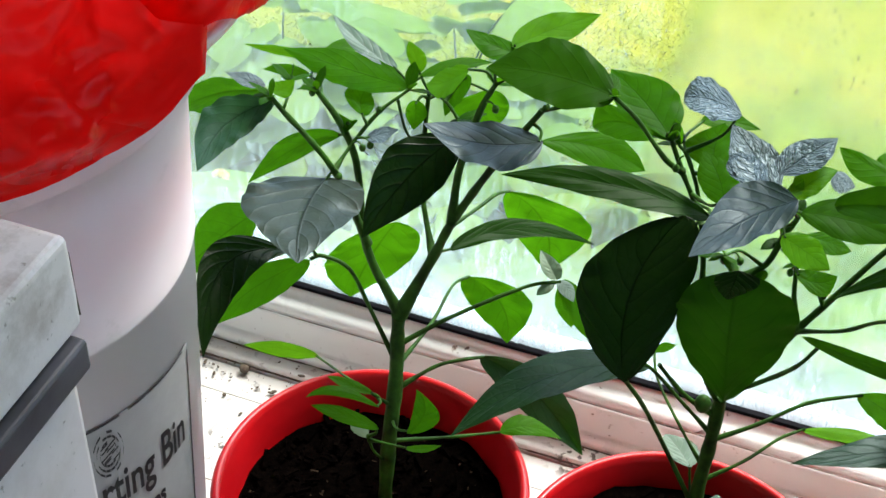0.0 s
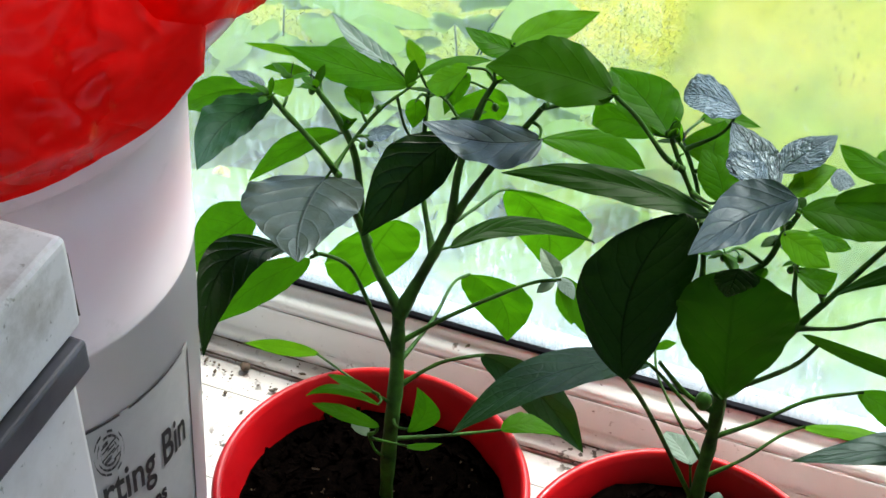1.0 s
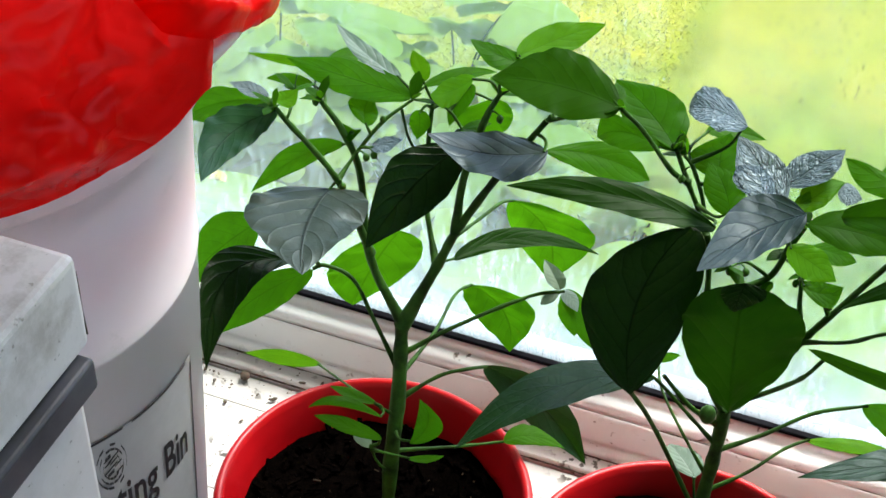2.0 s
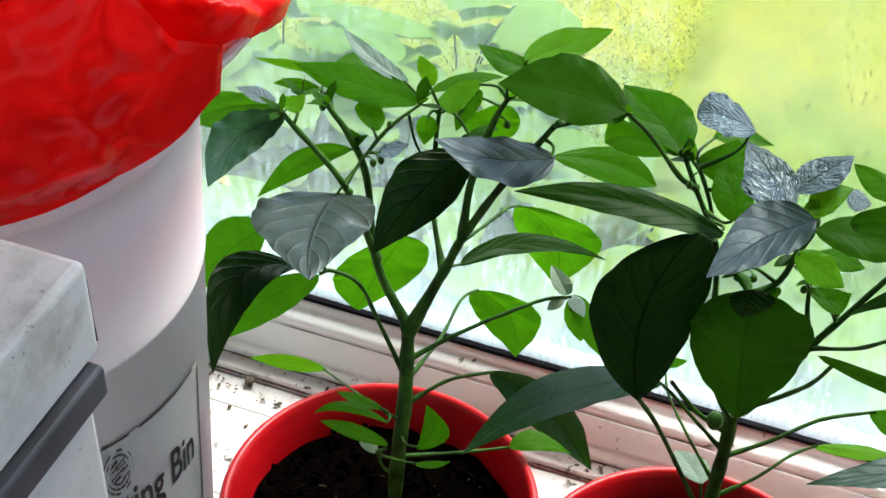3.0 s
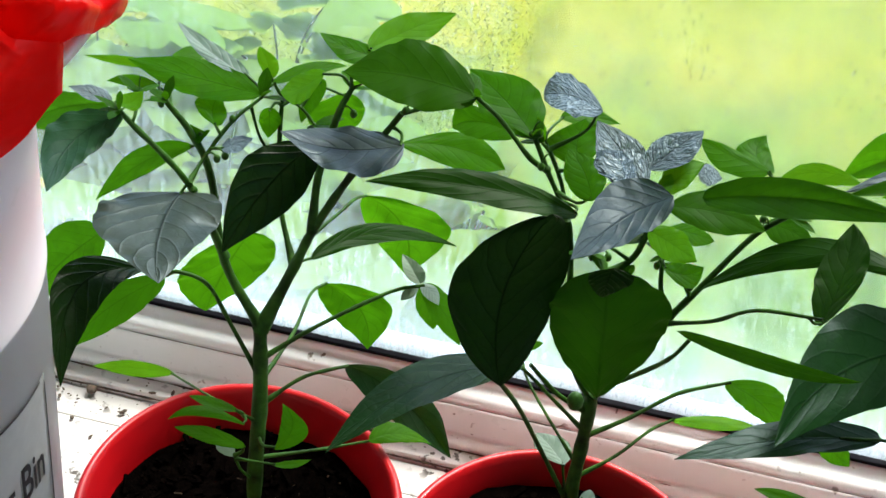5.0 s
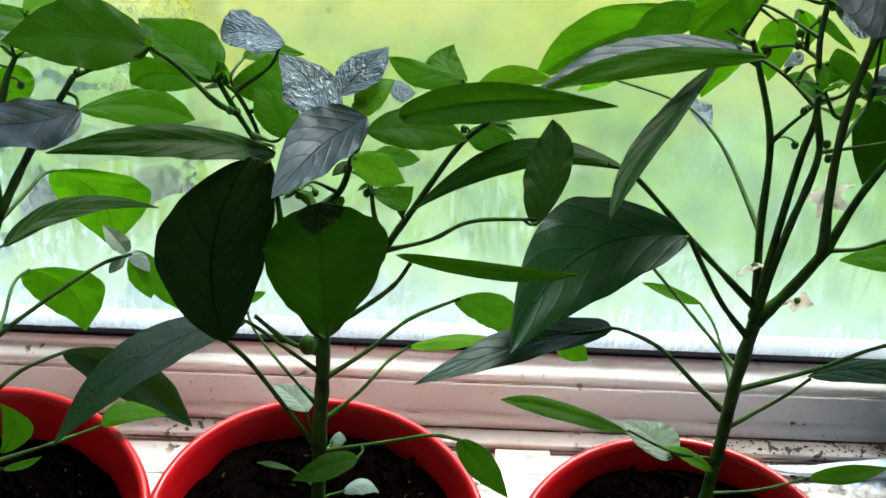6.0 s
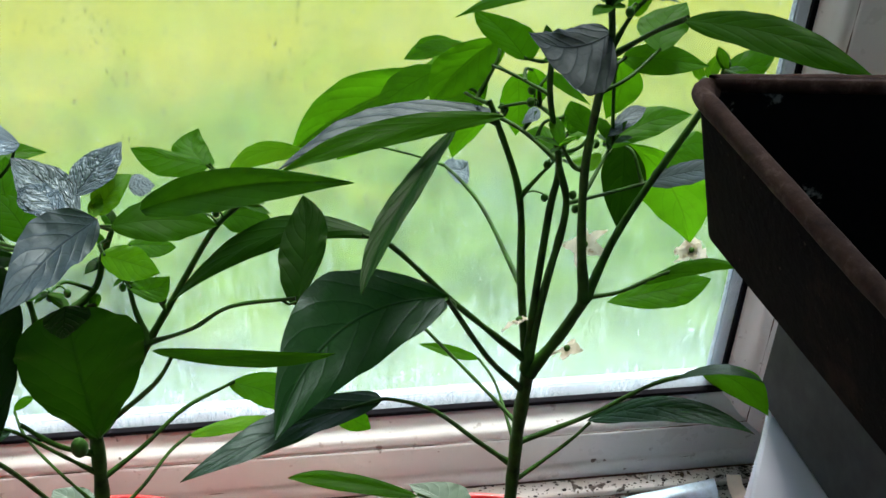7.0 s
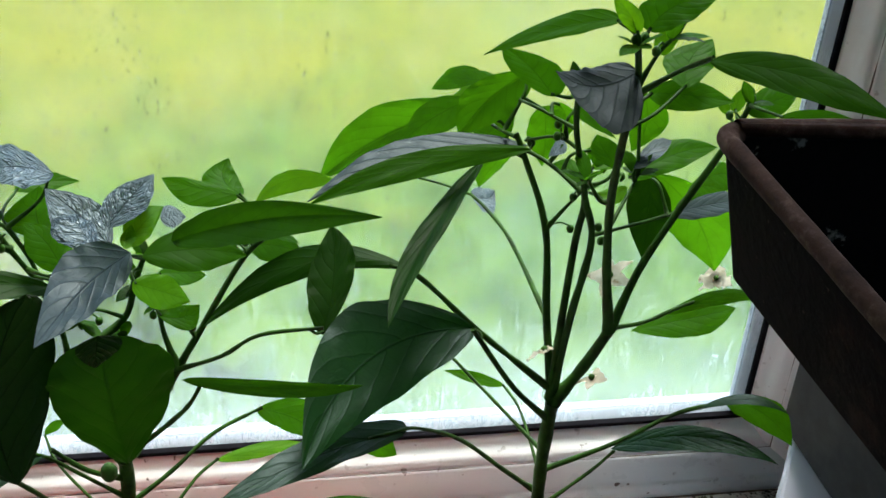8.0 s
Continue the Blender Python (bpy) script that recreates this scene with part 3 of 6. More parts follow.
part("spacer_bar", block((GX - 0.008, GY + 0.012, GZ + 0.006), (GX + 0.003, GY + 0.022, 1.439), 0.001), SPACERWHITE, window, "pale spacer bar between the panes", smooth=False)
part("spacer_strip", block((X0 + 0.06, GY + 0.012, GZ + 0.0095), (GX - 0.009, GY + 0.018, GZ + 0.0105)), SPACER, window, "dotted metal strip on the spacer", smooth=False)
part("spacer_strip", block((GX - 0.0092, GY + 0.012, GZ + 0.0107), (GX - 0.0082, GY + 0.018, 1.438)), SPACER, window, "dotted metal strip on the spacer", smooth=False)
part("outer_sill", extruded([(GY + 0.0465, GZ - 0.050), (GY + 0.062, GZ - 0.055), (GY + 0.062, GZ - 0.07), (GY + 0.0465, GZ - 0.07)], X0 - 0.05, X1 + 0.05), UPVC, window, "white outer sill")

for y, z, r in ((GY - 0.0213, GZ - 0.0545, 0.0004), (GY - 0.0247, GZ - 0.0672, 0.0007), (GY - 0.0160, GZ - 0.0222, 0.0003)):
    part("dirt_seam", seam((X0 + 0.05, y, z), (GX + 0.05, y, z), r, z), DEBRIS, window, "dark line in the moulding")
part("dirt_seam", seam((GX + 0.0222, GY - 0.0162, 0.05), (GX + 0.0222, GY - 0.0162, 1.2), 0.0003, 3), DEBRIS, window)
part("dirt_seam", seam((X0, 0.2206, 0.0016), (X1, 0.2206, 0.0016), 0.0006, 4), DEBRIS, sill, "dark line along the strip")

# ---- bin with a red bag ----
BX, BY = -0.198, -0.0958


def waste_bin():
    P = thing("waste_bin", "tall white plastic bin with label and red bag over rim", "bin")
    prof = [(0.0, 0.002), (0.103, 0.002), (0.1065, 0.008), (0.1258, 0.4075), (0.1268, 0.4085), (0.1270, 0.4115), (0.1262, 0.4125), (0.1305, 0.50), (0.1313, 0.5255), (0.1350, 0.5268), (0.1402, 0.5295), (0.1422, 0.5325), (0.1428, 0.5395), (0.152, 0.562), (0.1605, 0.571), (0.1615, 0.5735), (0.1612, 0.5755), (0.157, 0.5755), (0.136, 0.552), (0.128, 0.53), (0.1045, 0.014), (0.0, 0.012)]
    bm = lathe(prof[::-1], 144, (BX, BY))
    # the rim flares into a taller lip on the window's side
    for v in bm.verts:
        if v.co.z > 0.55:
            d = Vector((v.co.x - BX, v.co.y - BY, 0))
            deg = math.degrees(math.atan2(d.y, d.x))
            lip = max(0, min(1, (deg + 16) / 6, (186 - deg) / 10)) if deg > -90 else 0
            up = (v.co.z - 0.55) / 0.0255
            v.co += d.normalized() * (0.0205 * lip * up) + Vector((0, 0, 0.0255 * lip * up))
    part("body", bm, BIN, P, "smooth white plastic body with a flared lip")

    def crumple(c):
        """Flat panels between sharp creases."""
        a = 1 - 2.2 * abs(noise.noise(c * 13 + Vector((3, 1, 4))))
        b = 1 - 2.2 * abs(noise.noise(c * 30 + Vector((7, 2, 9))))
        e = 1 - 2.2 * abs(noise.noise(c * 64))
        return 0.46 * a + 0.34 * b + 0.22 * e

    # skirt of the bag, drawn over the near side of the rim, higher towards the room
    seg, rows = 300, 46
    bm = bmesh.new()
    grid = []
    for k in range(seg + 1):
        deg = -190 + 181.5 * k / seg
        # towards its free edge the skirt is drawn up and out over the lip
        out = max(0, min(1, (deg + 22) / 12))
        low = 0.5455 - 0.0045 * min(1, max(0, -deg) / 30) * (1 - out) + 0.003 * noise.noise(Vector((deg * 0.06, 0, 1))) * (1 - out) + 0.0405 * out
        top = 0.597 + max(0, 3 - deg) * 0.0014 + min(0.05, 0.005 * max(0, -15 - deg))
        col = []
        for j in range(rows + 1):
            u = j / rows
            z = low + (top - low) * u
            r = 0.1455 + max(-0.001, z - 0.5455) * 0.66 if z < 0.573 else 0.1637 - 0.12 * (z - 0.573)
            r += out * (0.1815 + 0.12 * (z - 0.586) - r)
            c = Vector((math.cos(radians(deg)), math.sin(radians(deg)), 0))
            q = Vector((BX, BY, z)) + c * r
            amp = 0.013 * min(1, (1 - u) * 5 + 0.3) * min(1, 0.15 + (-8.5 - deg) / 14) * (0.15 + min(1, u * 3) * 0.85)
            q += (c * 0.9 + Vector((0, 0, 0.25))) * amp * (crumple(q) - 0.2)
            col.append(bm.verts.new(q))
        grid.append(col)
    for a, b in zip(grid, grid[1:]):
        for j in range(rows):
            bm.faces.new((a[j], b[j], b[j + 1], a[j + 1]))
    part("bag_skirt", bm, BAG, P, "glossy red plastic folded down over the rim")

    # crumpled top of the bag, hanging over the flange on the window's side
    seg, rows = 240, 40
    bm = bmesh.new()
    grid = []
    for k in range(seg):
        th = 2 * math.pi * k / seg
        deg = (math.degrees(th) + 180) % 360 - 180
        d = Vector((math.cos(th), math.sin(th), 0))
        over = max(0, min(1, (deg + 14) / 5)) if deg < 150 else max(0, (180 - deg) / 30)
        out = 0.152 + 0.0315 * over
        rise = over * (0.028 - 0.02 * max(0, min(1, (deg + 9) / 17)))
        prof = [(out - 0.012, 0.5795 + rise), (out - 0.001, 0.580 + rise), (out, 0.584 + rise), (out - 0.004, 0.590 + rise), (0.146, 0.604 + 0.6 * rise), (0.118, 0.618), (0.08, 0.625), (0.035, 0.625), (0.0, 0.622)]
        pts = curve_points([(r, 0, z) for r, z in prof], 5)[: rows + 1]
        col = []
        for j, q in enumerate(pts):
            u = j / len(pts)
            c = Vector((BX, BY, q.z)) + d * q.x
            amp = 0.0 if j < 2 else 0.010 + 0.03 * max(0, u - 0.15)
            w = crumple(c) + 0.35 * (1 - 2.4 * abs(noise.noise(c * 52 + Vector((5, 8, 1)))))
            col.append(bm.verts.new(c + d * (amp * w * 0.5 if u < 0.5 else 0) + Vector((0, 0, amp * w * 0.8))))
        grid.append(col)
    for a, b in zip(grid, grid[1:] + grid[:1]):
        for j in range(len(a) - 1):
            bm.faces.new((a[j], b[j], b[j + 1], a[j + 1]))
    bmesh.ops.remove_doubles(bm, verts=bm.verts[:], dist=0.0004)
    part("bag", bm, BAG, P, "crumpled glossy red plastic bag")
    part("bag_lining", lathe([(0.125, 0.548), (0.1265, 0.48), (0.122, 0.415), (0.08, 0.405), (0.0, 0.403)], 72, (BX, BY)), BAG, P, "red bag inside the bin")

    # printed label on the curved wall
    def on_wall(deg, z, lift=0.0006):
        r = 0.1062 + 0.0489 * z + lift
        return Vector((BX + r * math.cos(radians(deg)), BY + r * math.sin(radians(deg)), z))

    def strip(name, a, b, width, lift):
        bm = bmesh.new()
        n = 24
        last = None
        for k in range(n + 1):
            u = k / n
            deg, z = a[0] + (b[0] - a[0]) * u, a[1] + (b[1] - a[1]) * u
            dz, dd = (width, 0) if a[1] == b[1] else (0, math.degrees(width / 0.122))
            pair = [bm.verts.new(on_wall(deg, z, lift)), bm.verts.new(on_wall(deg + dd, z + dz, lift))]
            if last:
                bm.faces.new((last[0], pair[0], pair[1], last[1]))
            last = pair
        return part(name, bm, INK, label, "printed black line")

    bm = bmesh.new()
    last = None
    for k in range(25):
        deg = -62 + 71 * k / 24
        pair = [bm.verts.new(on_wall(deg, 0.13, 0.0003)), bm.verts.new(on_wall(deg, 0.354, 0.0003))]
        if last:
            bm.faces.new((last[0], pair[0], pair[1], last[1]))
        last = pair
    label = part("label", bm, LABEL, P, "pale printed label")
    strip("label_line", (-62, 0.3525), (-21.5, 0.3525), 0.0016, 0.0007)
    strip("label_line", (-18.5, 0.3525), (5.5, 0.3525), 0.0016, 0.0007)
    strip("label_line", (8.2, 0.13), (8.2, 0.348), 0.0014, 0.0007)
    for words, span, z, size in (("rting Bin", (-29.5, 3.6), 0.2815, 0.041), ("es", (-13.5, -8.0), 0.252, 0.022)):
        cu = bpy.data.curves.new("lettering", "FONT")
        cu.body, cu.size, cu.resolution_u, cu.offset = words, size, 3, 0.0007
        tmp = bpy.data.objects.new("lettering", cu)
        scene.collection.objects.link(tmp)
        me = bpy.data.meshes.new_from_object(tmp.evaluated_get(bpy.context.evaluated_depsgraph_get()))
        bpy.data.objects.remove(tmp)
        bm = bmesh.new()
        bm.from_mesh(me)
        bpy.data.meshes.remove(me)
        bmesh.ops.triangulate(bm, faces=bm.faces[:])
        bmesh.ops.subdivide_edges(bm, edges=[e for e in bm.edges if e.calc_length() > 0.006], cuts=2)
        x0, x1 = min(v.co.x for v in bm.verts), max(v.co.x for v in bm.verts)
        for v in bm.verts:
            v.co = on_wall(span[0] + (span[1] - span[0]) * (v.co.x - x0) / (x1 - x0), z + v.co.y, 0.0009)
        part("lettering", bm, INK, label, "black printed words", smooth=False)
    # smudged oval mark: nested arcs and slanting dashes
    r2 = random.Random(8)

    def dash(a, z, a2, z2, wide):
        bm = bmesh.new()
        q = [on_wall(a, z, 0.0008), on_wall(a2, z2, 0.0008), on_wall(a2, z2 + wide, 0.0008), on_wall(a, z + wide, 0.0008)]
        bm.faces.new([bm.verts.new(p) for p in q])
        part("printed_dash", bm, INK, label)

    for ring in (1.0, 0.78, 0.55):
        for k in range(16):
            if r2.random() < 0.22:
                continue
            th, th2 = 2 * math.pi * k / 16, 2 * math.pi * (k + 0.9) / 16
            dash(-26 + 4.6 * ring * math.cos(th), 0.327 + 0.0185 * ring * math.sin(th), -26 + 4.6 * ring * math.cos(th2), 0.327 + 0.0185 * ring * math.sin(th2), 0.0022)
    for k in range(12):
        a, z = -28.5 + 4 * r2.random(), 0.317 + 0.018 * r2.random()
        dash(a, z, a + 2.2, z + 0.003, 0.0014)


waste_bin()


# ---- tall white cabinet beside the sill ----
def cabinet():
    P = thing("cabinet", "white enamelled cabinet with grey trim strip and scuffed top", "cabinet")
    part("body", block((-0.52, -0.90, -0.9), (0.0090, -0.2825, 0.5612), 0.004), CABINET, P, smooth=False)
    part("trim_strip", block((-0.53, -0.91, 0.5620), (0.0154, -0.2813, 0.5772), 0.002, 3), TRIM, P, "grey plastic trim strip", smooth=False)
    part("worn_edge", seam((0.0101, -0.2765, 0.583), (0.0101, -0.2765, 0.614), 0.00022, 9), DEBRIS, P, "chipped dark line on the corner")
    part("top", block((-0.53, -0.91, 0.5780), (0.0109, -0.2757, 0.6223), 0.0035, 3), CABINET, P, "thick white top with worn edge", smooth=False)


cabinet()


# ---- boxes and planter at the other end ----
def skewed(bm, k, y0, j=0.0, x0=0.0):
    """Turns a box a little askew about the line y = y0."""
    for v in bm.verts:
        v.co = Vector((v.co.x - k * (v.co.y - y0), v.co.y - j * (v.co.x - x0), v.co.z))
    return bm


def boxes():
    P = thing("white_box", "pale white plastic storage box on the floor by the sill", "box")
    part("body", skewed(block((0.655, -0.75, -0.9), (1.15, 0.088, 0.235), 0.004), -0.5, 0.088), WHITEBOX, P, smooth=False)
    part("lid", skewed(block((0.6535, -0.755, 0.236), (1.152, 0.0895, 0.2515), 0.003), -0.5, 0.088), WHITEBOX, P, smooth=False)
    P = thing("grey_box", "dark grey board box standing on a white box", "box")
    part("body", skewed(block((0.645, -0.72, 0.253), (1.12, 0.088, 0.400), 0.003), 0.17, 0.077), GREYBOX, P, smooth=False)
    part("riser", skewed(block((0.655, -0.72, 0.401), (1.10, -0.13, 0.571), 0.003), 0.17, 0.077), GREYBOX, P, smooth=False)



boxes()


def planter():
    """Tapered rusty trough with a rolled rim, open at the top."""
    P = thing("planter", "weathered rusty trough planter with rolled rim, inside coloured dark for shade", "planter")
    x0, x1, y0, y1 = 0.4715, 0.98, -0.62, -0.1065
    zb, zt = 0.572, 0.642

    def outline(inset):
        r = 0.009
        pts = []
        for cx, cy, a0 in ((x1 - inset - r, y1 - inset - r, 0), (x0 + inset + r, y1 - inset - r, 90), (x0 + inset + r, y0 + inset + r, 180), (x1 - inset - r, y0 + inset + r, 270)):
            for k in range(7):
                a = radians(a0 + 15 * k)
                pts.append(Vector((cx + r * math.cos(a), cy + r * math.sin(a), 0)))
        return pts

    def shell(prof):
        bm = bmesh.new()
        rings = [[bm.verts.new((p.x, p.y, z)) for p in outline(i)] for i, z in prof]
        for a, b in zip(rings, rings[1:]):
            for k in range(len(a)):
                bm.faces.new((a[k], a[(k + 1) % len(a)], b[(k + 1) % len(b)], b[k]))
        bm.faces.new(rings[0] if prof[0][1] == zb else rings[-1])
        bmesh.ops.recalc_face_normals(bm, faces=bm.faces[:])
        return skewed(bm, 0.23, y1, 0.07, x0)

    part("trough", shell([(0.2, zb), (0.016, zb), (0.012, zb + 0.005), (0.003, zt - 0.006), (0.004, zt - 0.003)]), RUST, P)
    part("inside", shell([(0.005, zt - 0.003), (0.008, zt - 0.010), (0.02, zb + 0.012), (0.2, zb + 0.010)]), SHADED_INSIDE, P, "inside coloured near-black for shade, with grey flakes")
    path = outline(0.0035)
    fine = []
    for a, b in zip(path, path[1:] + path[:1]):
        n = max(1, int((b - a).length / 0.006))
        fine += [a.lerp(b, k / n) + Vector((0, 0, zt - 0.0035)) for k in range(n)]
    bm = bmesh.new()
    tube(bm, [p for p in fine if p.x < x0 + 0.012], 0.0042, 0.0042, 12, 0.1)
    back = [p for p in fine if p.x >= x0 + 0.010 and p.y > y1 - 0.02]
    front = [p for p in fine if p.x >= x0 + 0.010 and p.y < y0 + 0.02]
    tube(bm, [p + Vector((0, 0, 0.0022)) for p in (back[::-1] if back[0].x > back[-1].x else back)], 0.0034, 0.0034, 10, 0.15)
    tube(bm, front, 0.0018, 0.0018, 10, 0.2)
    part("rim", skewed(bm, 0.23, y1, 0.07, x0), RIM, P, "thick rolled rim, chipped and dusty")


planter()
# ---- potted pepper plants ----
WOOD, BASES, ENDS = collections.defaultdict(list), collections.defaultdict(list), collections.defaultdict(list)


def limb(P, name, points, r0, r1):
    bm = bmesh.new()
    line = curve_points(points, 5)
    tube(bm, line, r0, r1, 9, 0.25, 0.0 if name == "stem" else 0.45)
    if name == "branch":
        ENDS[P.name].append((Vector(line[-1]), (Vector(line[-1]) - Vector(line[-3])).normalized(), len(WOOD[P.name]) + len(line)))
    WOOD[P.name] += [Vector(p) for p in line]
    return part(name, bm, STEM, P)


def leaf(P, base, mid, tip, left, right, s=0.45, kind="g", blunt=0):
    """Pepper leaf: midrib through base, mid (at s) and tip; left and right give the blade's reach at its widest."""
    base, mid, tip, left, right = (Vector(q) for q in (base, mid, tip, left, right))
    BASES[P.name].append((base, (mid - base).normalized()))
    ctrl = (mid - base * (1 - s) ** 2 - tip * s * s) / (2 * s * (1 - s))
    seed = Vector((base.x * 31, tip.y * 47, mid.z * 29))
    rough = kind == "s"
    nu, nv = (60, 40) if rough else (28, 16)
    length = (mid - base).length + (tip - mid).length
    wl, wr = left - mid, right - mid
    width = wl.length + wr.length
    up = (wr - wl).cross(tip - base)
    up = up.normalized() if up.length > 1e-9 else Vector((0, 0, 1))
    if up.z < 0:
        up = -up
    k = math.log(0.5) / math.log(s)
    bm = bmesh.new()
    uvl = bm.loops.layers.uv.new("uv")
    rows = []
    for i in range(nu + 1):
        u = i / nu
        c = base * (1 - u) ** 2 + ctrl * (2 * u * (1 - u)) + tip * u * u
        w = math.sin(math.pi * u ** k)
        w = max(w, 0) ** (0.62 if blunt else 0.64 if u < s else 0.86) * (1 if blunt or u < s else 1 - 0.16 * ((u - s) / (1 - s)) ** 2)
        w = max(w, 0.012)
        row = []
        for j in range(nv + 1):
            v = 2 * j / nv - 1
            side = wl if v < 0 else wr
            edge = abs(v)
            wave = noise.noise(seed + Vector((u * 5, v * 1.5, 0)))
            curl = noise.noise(seed + Vector((u * 11, 4 * (v > 0), 6)))
            p = c + side * (w * edge * (1 + 0.06 * noise.noise(seed + Vector((u * 9, 5 * (v > 0), 3)))))
            # folded along the midrib, puffed between the side veins, wavy at the margin
            vein = abs(((u - 0.38 * edge ** 1.3) * 5.5) % 1 - 0.5) * 2
            lift = 0.07 * (edge - 0.8 * edge * edge) + 0.05 * edge * wave + 0.06 * edge ** 3 * curl - 0.001 * vein * min(1, 4 * edge) * (1.2 - edge)
            p += up * (width * w * lift + length * 0.010 * noise.noise(seed * 2 + Vector((u * 2, v, 9))))
            if rough:
                q = Vector(((u - 0.3 * edge) * length, v * width / 2, 0)) / 0.010 + seed
                f, g = noise.voronoi(q)[0], noise.voronoi(q * 2.1)[0]
                p += up * (0.0016 * min(0.35, f[1] - f[0]) + 0.0007 * min(0.35, g[1] - g[0])) * min(1, w * 2) * 0.5
            row.append((bm.verts.new(p), (u, 0.5 + v / 2)))
        rows.append(row)
    for a, b in zip(rows, rows[1:]):
        for j in range(nv):
            f = bm.faces.new((a[j][0], a[j + 1][0], b[j + 1][0], b[j][0]))
            for loop, (_, uv) in zip(f.loops, (a[j], a[j + 1], b[j + 1], b[j])):
                loop[uvl].uv = uv
    ob = part("leaf", bm, LEAF[kind], P, "wrinkled glossy young leaf" if rough else "silvery leaf, sky sheen in its colour" if kind == "t" else "")
    return ob


def bud(P, at, r, hang):
    """Round bud nodding on a thin stalk that springs from the nearest twig."""
    at = Vector(at)
    bm = bmesh.new()
    bmesh.ops.create_uvsphere(bm, u_segments=10, v_segments=8, radius=r, matrix=Matrix.Translation(at) @ Matrix.Diagonal((0.9, 0.9, 1.15, 1)))
    if hang:
        node = min(WOOD[P.name], key=lambda q: (q - at).length)
        if (node - at).length > 2.5 * hang:
            node = at + Vector((0.4 * hang, 0.2 * hang, hang * 1.1))
        tube(bm, curve_points([node, (node + at) / 2 + Vector((0, 0, 0.4 * hang)), at + Vector((0, 0, r * 0.8))], 4), 0.0006, 0.0005, 6)
    return part("flower_bud", bm, BUD, P, "small green flower bud")


def knit(P, seed):
    """Joins each leaf to the nearest twig by a stalk, and sets a tuft of small leaves on each bare twig end."""
    rr = random.Random(seed)
    wood = WOOD[P.name][:]
    for base, along in BASES[P.name][:]:
        node = min(wood, key=lambda q: (q - base).length + 0.6 * max(0, q.z - base.z))
        gap = (node - base).length
        if 0.004 < gap < 0.05:
            limb(P, "petiole", [node, (node + base) / 2 - along * 0.15 * gap + Vector((0, 0, 0.06 * gap)), base + along * 0.002], 0.0011, 0.0008)
    for tip, way, upto in ENDS[P.name]:
        others = [q for k, q in enumerate(wood) if not upto - 40 <= k < upto]
        if min((q - tip).length for q in others) < 0.006:
            continue
        side = way.cross(Vector((0.3, 1, 0.2))).normalized()
        for k in range(5):
            turn = 2.4 * k + rr.uniform(-0.4, 0.4)
            d = (way * rr.uniform(0.4, 1.0) + side * math.cos(turn) + way.cross(side) * math.sin(turn)).normalized()
            d.z = max(d.z, -0.25)
            size = rr.uniform(0.009, 0.019)
            w = d.cross(Vector((rr.uniform(-0.4, 0.4), 0.2, 1))).normalized() * size * 0.23
            mid = tip + d * size * 0.5 + Vector((0, 0, 0.06 * size))
            leaf(P, tip, mid, tip + d * size, mid - w, mid + w, kind=rr.choice("gmmb"))


def flower(P, at, r, petals=5, up=(-0.1, 0.35, 0.93), ragged=0.15):
    """Withered star-shaped blossom of papery petals round a green calyx."""
    at = Vector(at)
    bm = bmesh.new()
    rr = random.Random(int(at.x * 9999))
    first, second = Vector((0.95, 0.2, 0.1)), Vector(up)
    out = first.cross(second).normalized()
    for k in range(petals):
        a = 2 * math.pi * (k + rr.uniform(-ragged, ragged)) / petals + at.x * 40
        d = first * math.cos(a) + second * math.sin(a)
        n = second * math.cos(a) - first * math.sin(a)
        reach, w, curl = r * rr.uniform(1 - 2 * ragged, 1.1), r * rr.uniform(0.3 - 0.5 * ragged, 0.34), rr.uniform(-0.6, 0.4)
        last = None
        for i in range(8):
            u = i / 7
            c = at + d * reach * u + out * (reach * curl * u * u) + n * (reach * 0.25 * curl * u * u)
            half = n * w * math.sin(math.pi * min(0.985, 0.2 + 0.79 * u ** 0.9)) * rr.uniform(0.9 - ragged, 1 + ragged)
            row = [bm.verts.new(c - half + out * r * 0.12 * rr.uniform(-1, 1)), bm.verts.new(c - out * 0.0006), bm.verts.new(c + half + out * r * 0.12 * rr.uniform(-1, 1))]
            if last:
                for x in (0, 1):
                    bm.faces.new((last[x], row[x], row[x + 1], last[x + 1]))
            last = row
    blossom = part("blossom", bm, PETAL, P, "withered cream blossom")
    bm = bmesh.new()
    bmesh.ops.create_uvsphere(bm, u_segments=10, v_segments=8, radius=min(0.0022, r * 0.2), matrix=Matrix.Translation(at))
    part("calyx", bm, BUD, blossom, "small green calyx")
    return blossom


